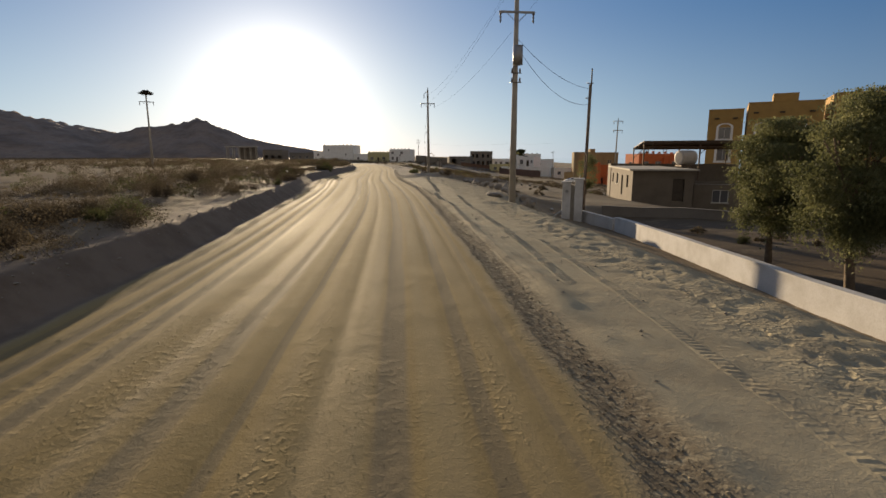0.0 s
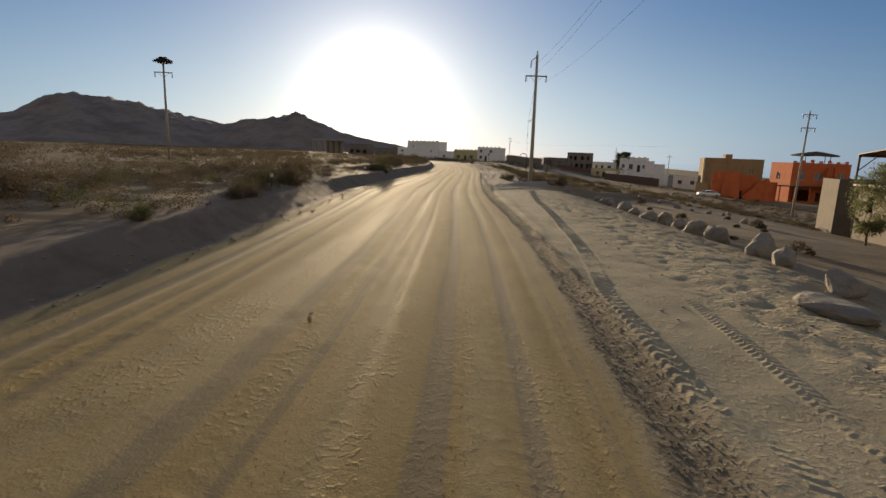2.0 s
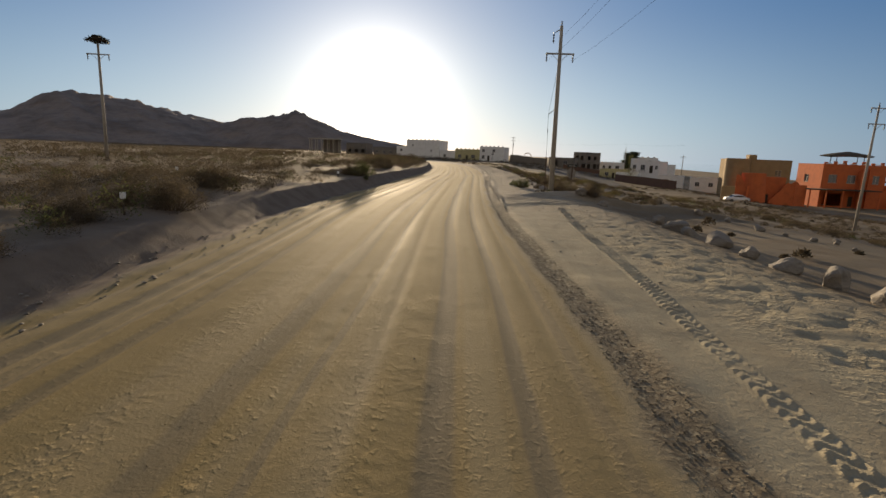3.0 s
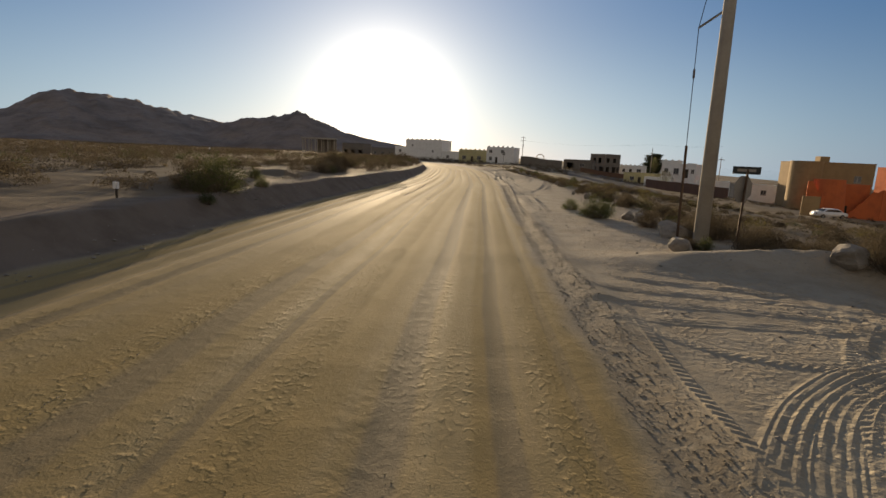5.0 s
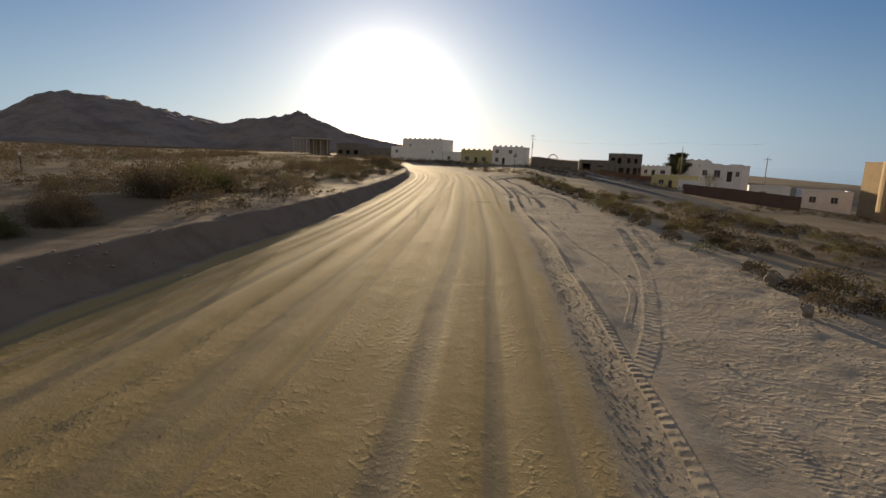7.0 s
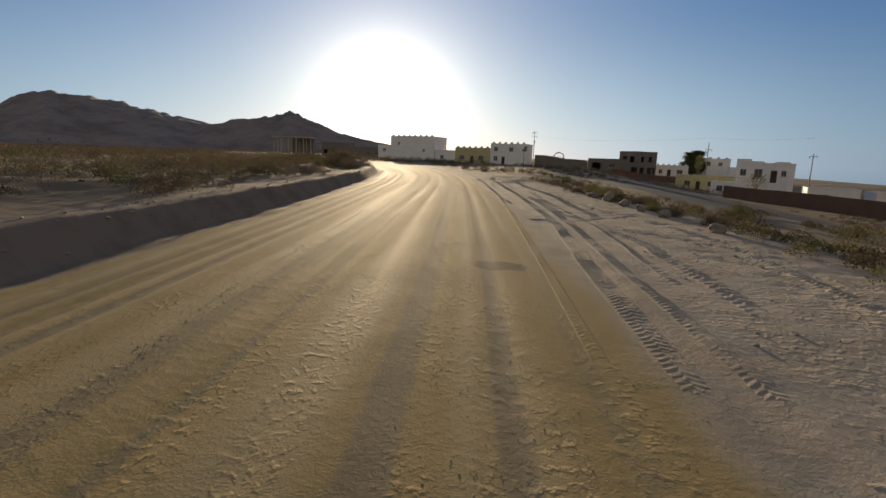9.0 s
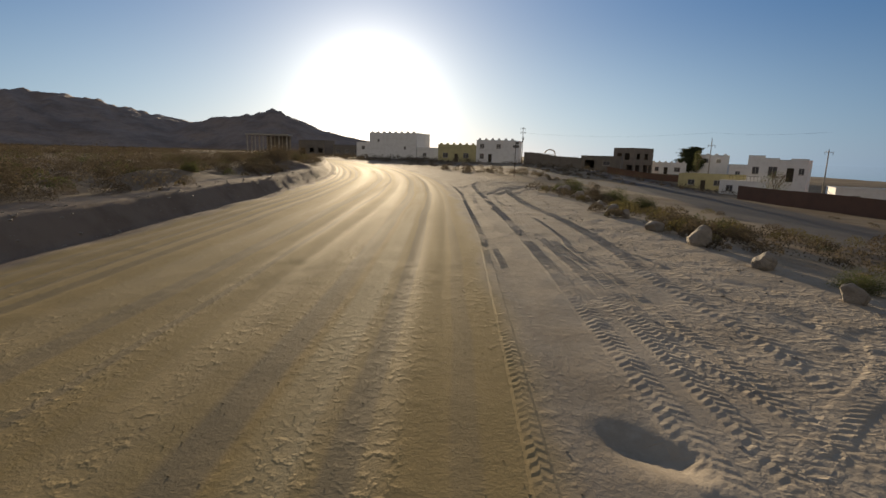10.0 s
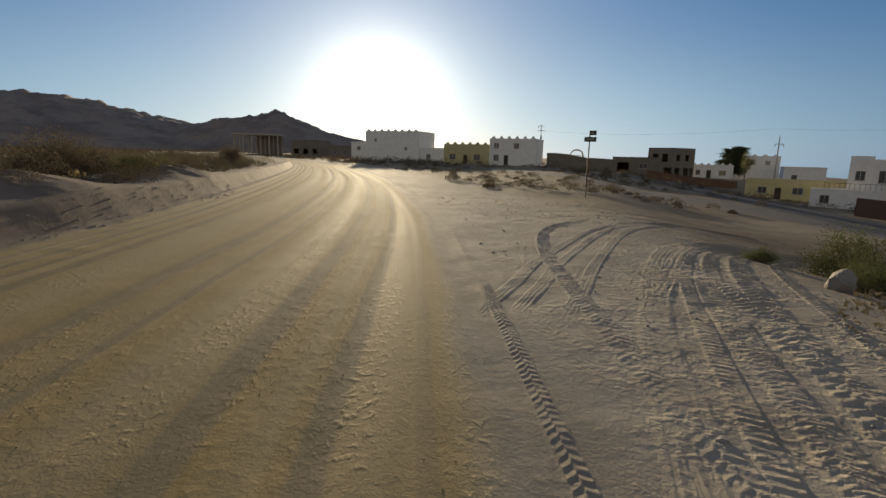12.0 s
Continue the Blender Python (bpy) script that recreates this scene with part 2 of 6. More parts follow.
# darker packed wheel lanes: offset, half width, strength
BANDS = ((-3.75, 0.1, 0.6), (-3.2, 0.13, 0.9), (-2.7, 0.07, 0.7), (-2.2, 0.12, 0.7), (-0.45, 0.2, 0.75), (0.35, 0.07, 0.7), (1.86, 0.18, 1.0), (2.8, 0.12, 0.9), (3.55, 0.08, 0.5))
M_GROUND = ground_material()
M_CONCRETE = coat("concrete", (0.42, 0.38, 0.32), (0.27, 0.24, 0.2), 0.85, 40, 1.5)
M_WHITE = coat("white_render", (0.82, 0.81, 0.79), (0.66, 0.645, 0.61), 0.85, 30, 0.8)
M_WALLW = coat("white_wall_paint", (0.60, 0.585, 0.57), (0.36, 0.335, 0.3), 0.85, 25, 1.1)
M_ORANGE = coat("orange_render", (0.62, 0.16, 0.055), (0.42, 0.11, 0.045), 0.85, 30, 0.8)
M_OCHRE = coat("ochre_render", (0.42, 0.26, 0.085), (0.3, 0.18, 0.065), 0.85, 30, 0.7)
M_TAN = coat("tan_render", (0.36, 0.25, 0.13), (0.25, 0.17, 0.09), 0.85, 30, 0.7)
M_YELLOW = coat("yellow_render", (0.55, 0.50, 0.27), (0.38, 0.33, 0.19), 0.85, 30, 0.7)
M_BLOCK = coat("grey_blockwork", (0.2, 0.178, 0.152), (0.135, 0.118, 0.1), 0.9, 25, 0.8)
M_REDWALL = coat("red_brown_wall", (0.165, 0.092, 0.062), (0.11, 0.068, 0.05), 0.9, 30, 0.6)
M_STONE = coat("granite_stone", (0.285, 0.25, 0.205), (0.14, 0.118, 0.095), 0.85, 22, 2.2, 0.6, 0.02)
M_ROCK = coat("mountain_rock", (0.28, 0.225, 0.19), (0.14, 0.108, 0.092), 0.95, 0.09, 0.02, 0.7, 4.0, 0.0, 0.8)
M_METAL = coat("galvanised_steel", (0.36, 0.36, 0.36), (0.22, 0.2, 0.19), 0.5, 50, 3, 0.1, 0.001, 0.8)
M_RUST = coat("rusty_steel", (0.12, 0.075, 0.05), (0.06, 0.045, 0.035), 0.7, 40, 3, 0.2, 0.002, 0.4)
M_DARK = coat("dark_wood", (0.07, 0.055, 0.04), (0.035, 0.028, 0.02), 0.8, 40, 3)
M_THATCH = coat("dry_thatch", (0.11, 0.085, 0.055), (0.05, 0.038, 0.025), 0.95, 18, 2, 0.8, 0.03)
M_WIRE = coat("wire", (0.03, 0.03, 0.03), (0.02, 0.02, 0.02), 1.0, 40, 3, 0.0, 0.001, 0.0, 0.6, 0.0)
M_CERAMIC = coat("insulator", (0.14, 0.12, 0.11), (0.08, 0.07, 0.06), 0.3, 40, 3)
M_CARPAINT = coat("white_car_paint", (0.8, 0.8, 0.8), (0.66, 0.65, 0.63), 0.3, 10, 1, 0.0, 0.001, 0.0, 0.3, 0.5)
M_RUBBER = coat("rubber", (0.03, 0.03, 0.03), (0.02, 0.02, 0.02), 0.8, 30, 3)
M_BARK = coat("bark", (0.16, 0.115, 0.075), (0.07, 0.05, 0.035), 0.9, 30, 4, 0.8, 0.01)
M_SHED = coat("brown_blockwork", (0.15, 0.122, 0.092), (0.09, 0.075, 0.058), 0.9, 25, 0.8)
M_TANK = coat("plastic_tank", (0.42, 0.36, 0.30), (0.3, 0.25, 0.2), 0.6, 20, 1.5)


def leaf_material(name, a, bcol, thin=0.4, gloss=0.2):
    m, n, b = material(name)
    isl = n.add("ShaderNodeNewGeometry").outputs["Random Per Island"]
    geo = n.add("ShaderNodeNewGeometry").outputs["Position"]
    c = n.mix(isl, a, bcol)
    c = n.mix(n.ramp(n.noise(geo, 0.8, 2.0), 0.4, 0.65), c, tuple(0.6 * x for x in a))
    link(n.t, b, "Base Color", c)
    b.inputs["Roughness"].default_value = 0.75
    b.inputs["Specular IOR Level"].default_value = gloss
    tr = n.add("ShaderNodeBsdfTranslucent")
    link(n.t, tr, 0, c)
    mx = n.add("ShaderNodeMixShader")
    mx.inputs[0].default_value = thin
    link(n.t, mx, 1, b.outputs[0])
    link(n.t, mx, 2, tr.outputs[0])
    link(n.t, m.node_tree.nodes["Material Output"], 0, mx.outputs[0])
    return m


M_LEAF = leaf_material("tree_leaf", (0.15, 0.16, 0.072), (0.23, 0.225, 0.11), 0.45)
# darker leaf copy, with the far tree's shaded side put into its colour
M_SHADELEAF = leaf_material("shaded_tree_leaf", (0.045, 0.055, 0.026), (0.075, 0.085, 0.04), 0.15)
M_SCRUB = leaf_material("desert_scrub", (0.132, 0.105, 0.071), (0.185, 0.151, 0.102), 0.22, 0.0)
M_GREENBUSH = leaf_material("green_bush", (0.098, 0.108, 0.045), (0.148, 0.155, 0.07), 0.28, 0.0)
M_STRAW = leaf_material("straw_bush", (0.21, 0.175, 0.075), (0.15, 0.13, 0.065), 0.25, 0.0)
M_DRYGRASS = leaf_material("dry_grass", (0.26, 0.205, 0.11), (0.18, 0.14, 0.08), 0.35, 0.0)


def glass_material():
    m, n, b = material("window_glass")
    b.inputs["Base Color"].default_value = (0.085, 0.085, 0.09, 1)
    b.inputs["Roughness"].default_value = 0.08
    b.inputs["Specular IOR Level"].default_value = 0.7
    return m


M_GLASS = glass_material()


# ---- ground ----
def lattice(ix, iy, seed):
    h = (ix * 374761393 + iy * 668265263 + seed * 1274126177) & 0x7FFFFFFF
    h = ((h ^ (h >> 13)) * 1274126177) & 0x7FFFFFFF
    return ((h ^ (h >> 16)) & 0xFFFF) / 65535.0


def vnoise(x, y, seed=0):
    """Smooth value noise of numpy arrays, -1 to 1."""
    x, y = np.asarray(x, float), np.asarray(y, float)
    fx, fy = np.floor(x), np.floor(y)
    ix, iy = fx.astype(np.int64), fy.astype(np.int64)
    tx, ty = x - fx, y - fy
    tx, ty = tx * tx * (3 - 2 * tx), ty * ty * (3 - 2 * ty)
    a, b2 = lattice(ix, iy, seed), lattice(ix + 1, iy, seed)
    c, d = lattice(ix, iy + 1, seed), lattice(ix + 1, iy + 1, seed)
    return 2 * ((a * (1 - tx) + b2 * tx) * (1 - ty) + (c * (1 - tx) + d * tx) * ty) - 1


def fbm(x, y, octaves=4, seed=0):
    total, amp = 0.0, 0.5
    for k in range(octaves):
        total = total + amp * vnoise(x * 2 ** k + 17.3 * k, y * 2 ** k - 9.1 * k, seed + k)
        amp *= 0.5
    return total


def sm(a, b, x):
    t = np.clip((x - a) / (b - a), 0, 1)
    return t * t * (3 - 2 * t)


ROAD_Y = (-60, -10, 0, 20, 40, 57, 69, 81.5, 100, 120, 140, 150, 165, 184, 210, 240, 275, 310)
ROAD_X = (4.5, 0.5, -0.5, -2.8, -5.65, -8.9, -10.75, -12.5, -14.85, -18.4, -22.8, -25.6, -31, -39.5, -53, -72, -100, -132)


def spline(y, ys, xs):
    """Smooth interpolation through a few control values (Catmull-Rom in y)."""
    ys, xs = np.asarray(ys, float), np.asarray(xs, float)
    y = np.clip(np.asarray(y, float), ys[0], ys[-1])
    slope = np.gradient(xs, ys)
    i = np.clip(np.searchsorted(ys, y) - 1, 0, len(ys) - 2)
    h = ys[i + 1] - ys[i]
    t = (y - ys[i]) / h
    return ((2 * t ** 3 - 3 * t ** 2 + 1) * xs[i] + (t ** 3 - 2 * t ** 2 + t) * h * slope[i]
            + (-2 * t ** 3 + 3 * t ** 2) * xs[i + 1] + (t ** 3 - t ** 2) * h * slope[i + 1])


def centre(y):
    return spline(y, ROAD_Y, ROAD_X)


TOE_Y = (-60, 0, 12, 22, 32, 44, 57, 69, 82, 97, 120, 150, 165, 200, 310)
TOE_U = (3.8, 3.6, 3.7, 4.2, 4.6, 5.0, 5.3, 4.6, 4.4, 4.0, 4.1, 4.5, 5.0, 4.5, 4.4)
# the wheel lanes wander a little across the road
WANDER_Y = (-60, 0, 24, 42, 57, 82, 106, 128, 148, 310)
WANDER_U = (0.1, 0.15, 0.15, -0.05, 0.1, 0.1, -0.35, -0.2, 0.2, 0.2)


def road_u(x, y):
    """Offset from the road's centre, with the left half drawn to the foot of the bank at -4.5."""
    u = x - centre(y)
    u = u - spline(y, WANDER_Y, WANDER_U) * sm(-3.5, 0.5, u) * sm(4.2, 3.0, u)
    return np.where(u > -30, np.where(u < 0, u * 4.5 / spline(y, TOE_Y, TOE_U), u), u - 30 * (4.5 / spline(y, TOE_Y, TOE_U) - 1))


# spoil heaps and a low berm beside the junction: place, half length, half width, turn, height
HEAPS = ((-14.4, 47.0, 2.2, 1.2, 100, 0.15), (-16.4, 52.0, 3.0, 1.4, 100, 0.2), (-19.58, 58.36, 3.78, 1.89, 100, 0.4), (-19.7, 75.93, 2.24, 1.53, 95, 0.41), (-20.8, 83.98, 2.83, 1.65, 100, 0.29),
         (-24.46, 94.96, 3.54, 1.89, 100, 0.29), (-31.6, 147.6, 2.4, 1.3, 105, 0.5), (-35.6, 157.5, 3.2, 1.5, 110, 0.5), (-28.2, 131.5, 2.6, 1.3, 100, 0.4), (0.06, 70.44, 3.78, 0.89, 10, 0.5), (5.5, 72.2, 4.0, 0.9, 10, 0.4),
         (-13.59, 117.74, 0.14, 0.17, 30, -0.06), (-13.35, 117.58, 0.2, 0.13, -35, -0.07), (-13.25, 117.2, 0.24, 0.12, -10, 0.03), (-7.72, 83.4, 0.14, 0.24, 20, -0.035), (-7.61, 83.1, 0.2, 0.12, 20, 0.025))


def height(x, y):
    x, y = np.asarray(x, float), np.asarray(y, float)
    u = road_u(x, y)
    uw = u + 0.25 * vnoise(y * 0.11, x * 0.05, 3)
    # fine relief fades out over the far plain
    near = sm(40, 16, np.abs(u))
    z = 0.035 * fbm(x * 0.35, y * 0.35, 3, 11) * near
    road = sm(-4.4, -3.9, uw) * sm(4.6, 4.0, uw)
    z = z * (1 - 0.6 * road)
    for hx, hy, hl, hw, turn, tall in HEAPS:
        ca, sa = math.cos(radians(turn)), math.sin(radians(turn))
        a, b2 = ((x - hx) * ca + (y - hy) * sa) / hl, ((y - hy) * ca - (x - hx) * sa) / hw
        z = z + tall * np.exp(-(a * a + b2 * b2)) * (1 + 0.35 * fbm(x * 0.9, y * 0.9, 3, 37))
    for off, half, deep in RUTS:
        w = off + 0.14 * vnoise(y * 0.05, off * 3.0, 5)
        z = z - deep * np.exp(-((u - w) / half) ** 2) * (0.75 + 0.4 * vnoise(y * 0.12, off, 8)) * road ** 0.2
    # loose spill along both edges of the road
    z = z + 0.07 * np.exp(-((uw - 4.75) / 0.28) ** 2) * (0.7 + 0.6 * vnoise(y * 0.6, x * 0.6, 21)) * sm(125, 100, y)
    z = z + 0.06 * np.exp(-((uw + 4.2) / 0.22) ** 2) * (0.7 + 0.6 * vnoise(y * 0.7, x * 0.7, 22))
    # graded bank on the near side of the scrub
    crest = 0.6 + 0.06 * vnoise(y * 0.045, 0.5, 31) + 0.03 * vnoise(y * 0.22, 2.5, 32) + 0.012 * fbm(y * 0.8, x * 0.8, 3, 34)
    toe = 4.5 + 0.12 * vnoise(y * 0.08, 7.7, 33) + 0.03 * fbm(y * 0.9, 3.1 + x * 0.3, 2, 35)
    cut = np.clip((-u - toe) / (0.85 - 0.28 * sm(95, 120, y) + 0.06 * vnoise(y * 0.3, 1.5, 38)), 0, 1)
    cut = cut + 0.03 * np.sin(np.pi * cut) * vnoise(y * 0.5, -u * 2, 39)
    left = cut * crest * (1 + 0.05 * np.exp(-((-u - toe - 1.0) / 0.25) ** 2) * (1 + vnoise(y * 0.9, x, 30)))
    left = left + sm(6.0, 10, -u) * (0.20 * fbm(x * 0.2, y * 0.2, 4, 41) * sm(150, 60, -u) + 0.10 * vnoise(x * 0.7, y * 0.7, 43) * near + 0.05)
    left = left + 0.022 * fbm(x * 1.7, y * 1.7, 3, 36) * sm(5.3, 5.8, -u) * sm(14, 9.0, -u)
    # low ground towards the houses
    v = x - np.maximum(centre(y), -25.6)
    right = -0.9 * sm(8.5, 16, v) - 0.75 * sm(8.0, 12.0, v) * sm(22, 14, v) * sm(37, 31, y) - (3.6 * sm(16, 48, v) + 2.6 * sm(50, 85, v)) * (1 - 0.5 * sm(235, 300, y))
    right = right - 9.0 * sm(130, 260, v)
    right = right + sm(9, 14, v) * 0.10 * fbm(x * 0.22, y * 0.22, 4, 51)
    z = z + left + right
    # trampled sand on the shoulder
    churn = sm(6.3, 7.4, uw) * sm(13.0, 10.0, uw) * sm(150, 140, y)
    dints = np.clip(fbm(x * 4.6, y * 4.2, 2, 62) + 0.05, 0, 1)
    z = z + churn * (0.012 * fbm(x * 1.1, y * 1.1, 2, 61) - (0.04 + 0.04 * sm(62, 54, y)) * dints)
    lumps = 0.5 + 0.5 * vnoise(x * 0.4, y * 0.4, 71)
    z = z + (0.010 * lumps * road + 0.013 * (1 - road)) * near * fbm(x * 2.9, y * 2.4, 2, 81)
    clod = np.clip(fbm(x * 3.6, y * 3.0, 2, 75) - 0.12, 0, 1) * sm(-0.2, 0.4, vnoise(x * 0.8, y * 0.12, 72))
    z = z + 0.009 * road * clod
    # broad swell of the plain far away
    r = np.hypot(x, y - 100)
    z = z + sm(250, 1500, r) * 3.0 * fbm(x * 0.003, y * 0.003, 3, 91)
    return z


def make_sea():
    """The gulf beyond the town, a calm sheet of water."""
    m, n, bs = material("sea_water")
    bs.inputs["Base Color"].default_value = (0.03, 0.06, 0.085, 1)
    bs.inputs["Roughness"].default_value = 0.015
    me = bpy.data.meshes.new("water")
    me.from_pydata([(170, -4200, -8), (4300, -4200, -8), (4300, 4400, -8), (170, 4400, -8)], [], [(0, 1, 2, 3)])
    me.materials.append(m)
    return tagged(new("water", me), "calm pale blue sea beyond the town", "sea", kind="structure")


def hz(x, y):
    return float(height(np.array([x]), np.array([y]))[0])


def steps(parts):
    """Coordinates from (end, step) stretches, each going on from the last."""
    out = [parts[0]]
    for end, step in parts[1:]:
        n = max(1, round((end - out[-1]) / step))
        out += [out[-1] + (end - out[-1]) * (k + 1) / n for k in range(n)]
    return out


def spread(first, last, step, grow):
    out, v = [first], first
    while v < last:
        step *= grow
        v += step
        out.append(v)
    return out


def make_ground():
    us = steps([-9.0, (-6.5, 0.16), (-3.0, 0.09), (5.0, 0.075), (11.0, 0.095), (13.0, 0.14)])
    us = [-a for a in reversed(spread(9.0, 4200, 0.25, 1.14))][:-1] + us + spread(13.0, 4200, 0.2, 1.14)[1:]
    ys = steps([-22.0, (-2.0, 0.6), (60.0, 0.13), (160.0, 0.125), (200.0, 0.3), (330.0, 0.8)])
    ys = [-a for a in reversed(spread(22.0, 4200, 0.8, 1.3))][:-1] + ys + spread(330.0, 4500, 1.0, 1.2)[1:]
    U, Y = np.meshgrid(np.array(us), np.array(ys))
    X = U + centre(Y)
    Z = height(X, Y)
    rows, cols = U.shape
    me = bpy.data.meshes.new("ground")
    me.vertices.add(rows * cols)
    me.vertices.foreach_set("co", np.stack([X, Y, Z], -1).astype(np.float32).ravel())
    i = (np.arange(rows - 1)[:, None] * cols + np.arange(cols - 1)[None, :]).ravel()
    quads = np.stack([i, i + 1, i + cols + 1, i + cols], -1).astype(np.int32)
    nq = len(quads)
    me.loops.add(nq * 4)
    me.loops.foreach_set("vertex_index", quads.ravel())
    me.polygons.add(nq)
    me.polygons.foreach_set("loop_start", np.arange(0, nq * 4, 4, dtype=np.int32))
    me.update(calc_edges=True)
    me.polygons.foreach_set("use_smooth", np.ones(nq, dtype=bool))
    uv = me.uv_layers.new(name="road")
    flat = quads.ravel()
    uv.data.foreach_set("uv", np.stack([road_u(X, Y).ravel()[flat], Y.ravel()[flat]], -1).astype(np.float32).ravel())
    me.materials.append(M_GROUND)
    me.validate()
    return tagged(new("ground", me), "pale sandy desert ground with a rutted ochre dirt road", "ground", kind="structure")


make_ground()
make_sea()


# ---- building blocks ----
def thing(name, label, category, at=(0, 0, 0), turn=0.0, group=""):
    ob = new(name)
    ob.empty_display_size = 0.2
    ob.matrix_basis = Matrix.Translation(at) @ Matrix.Rotation(radians(turn), 4, "Z")
    return tagged(ob, label, category, group)


def part(name, bm, mat, parent, label="", smooth=False):
    me = bpy.data.meshes.new(name)
    bm.normal_update()
    bm.to_mesh(me)
    bm.free()
    me.materials.append(mat)
    if smooth:
        me.polygons.foreach_set("use_smooth", np.ones(len(me.polygons), dtype=bool))
    ob = new(name, me)
    ob.parent = parent
    return tagged(ob, label)


def box(bm, x0, x1, y0, y1, z0, z1, bevel=0.0):
    v = [bm.verts.new(p) for p in ((x0, y0, z0), (x1, y0, z0), (x1, y1, z0), (x0, y1, z0), (x0, y0, z1), (x1, y0, z1), (x1, y1, z1), (x0, y1, z1))]
    f = [bm.faces.new([v[i] for i in q]) for q in ((3, 2, 1, 0), (4, 5, 6, 7), (0, 1, 5, 4), (1, 2, 6, 5), (2, 3, 7, 6), (3, 0, 4, 7))]
    if bevel:
        bmesh.ops.bevel(bm, geom=list({e for q in f for e in q.edges}), offset=bevel, segments=2, affect="EDGES", profile=0.6)


def boxed(*args, bevel=0.0):
    bm = bmesh.new()
    box(bm, *args, bevel=bevel)
    return bm


def tube(bm, a, b, ra, rb=None, sides=8, caps=True):
    """A tapered round bar from a to b."""
    a, b, rb = Vector(a), Vector(b), ra if rb is None else rb
    axis = (b - a).normalized()
    side = axis.orthogonal().normalized()
    up = axis.cross(side)
    ring = lambda p, r: [bm.verts.new(p + r * (math.cos(2 * math.pi * k / sides) * side + math.sin(2 * math.pi * k / sides) * up)) for k in range(sides)]
    lo, hi = ring(a, ra), ring(b, rb)
    for k in range(sides):
        bm.faces.new((lo[k], lo[(k + 1) % sides], hi[(k + 1) % sides], hi[k]))
    if caps:
        bm.faces.new(lo[::-1])
        bm.faces.new(hi)


def tubed(*args, **kw):
    bm = bmesh.new()
    tube(bm, *args, **kw)
    return bm


# ---- mountains ----
def mountain(name, label, az, tops, dist, deep, seed):
    """A rocky ridge seen from the plain: crest heights over the bearing, falling away to both sides."""
    cx, cy = -6.0, 66.0
    na, nr = 260, 44
    A = np.linspace(az[0], az[-1], na)
    R = np.linspace(-1.0, 1.0, nr)
    AA, RR = np.meshgrid(A, R)
    crest = spline(AA, az, tops)
    rr = dist + deep * RR * (1 + 0.2 * vnoise(AA * 0.2, RR * 0 + 1, seed))
    x, y = cx + rr * np.sin(np.radians(AA)), cy + rr * np.cos(np.radians(AA))
    gully = fbm(x * 0.012, y * 0.012, 5, seed + 3)
    ridge = 1 - np.abs(fbm(x * 0.02 + 3, y * 0.02, 5, seed + 7)) * 1.6
    body = np.clip(1 - np.abs(RR) ** 1.3, 0, 1)
    z = crest * body * (0.86 + 0.14 * ridge + 0.25 * gully * (1 - body)) + (0.03 * vnoise(AA * 1.1, RR * 4, seed + 9) - 0.06 * np.abs(vnoise(AA * 0.9, RR * 2, seed + 12)) + 0.02) * crest * body - 4 * (1 - body)
    me = bpy.data.meshes.new(name)
    me.from_pydata(np.stack([x, y, z], -1).reshape(-1, 3).tolist(), [],
                   [(j * na + i, j * na + i + 1, (j + 1) * na + i + 1, (j + 1) * na + i) for j in range(nr - 1) for i in range(na - 1)])
    me.materials.append(M_ROCK)
    me.polygons.foreach_set("use_smooth", np.ones(len(me.polygons), dtype=bool))
    return tagged(new(name, me), label, "mountain", kind="structure")


mountain("mountain", "dark rocky desert mountain with bare gullied slopes", (-85, -68, -58, -53.2, -50.9, -49.5, -46, -43.2, -40.8, -36, -31, -26),
         (18, 30, 37, 47, 70, 87, 88, 80, 71, 52, 28, 4), 1130, 330, 5)
mountain("mountain", "pointed dark rocky hill in front of the low sun", (-41, -36, -33.6, -31.9, -29.6, -27.9, -26.1, -23.7, -20.6, -17.5, -14, -9),
         (5, 42, 55, 60, 65, 77, 62, 42, 30, 20, 10, 2), 1010, 180, 15)


# ---- utility poles ----
def insulator(bm, x, y, z0, drop):
    """A turned stack of three porcelain sheds."""
    rings = [(0.03, 0.0)]
    for k in range(3):
        rings += [(0.075, k + 0.12), (0.07, k + 0.3), (0.035, k + 0.55), (0.03, k + 0.98)]
    prev = None
    for r, f in rings:
        z = z0 - drop * f / 3
        ring = [bm.verts.new((x + r * math.cos(math.pi * q / 4), y + r * math.sin(math.pi * q / 4), z)) for q in range(8)]
        if prev:
            for q in range(8):
                bm.faces.new((prev[q], ring[q], ring[(q + 1) % 8], prev[(q + 1) % 8]))
        else:
            bm.faces.new(ring)
        prev = ring
    bm.faces.new(prev[::-1])


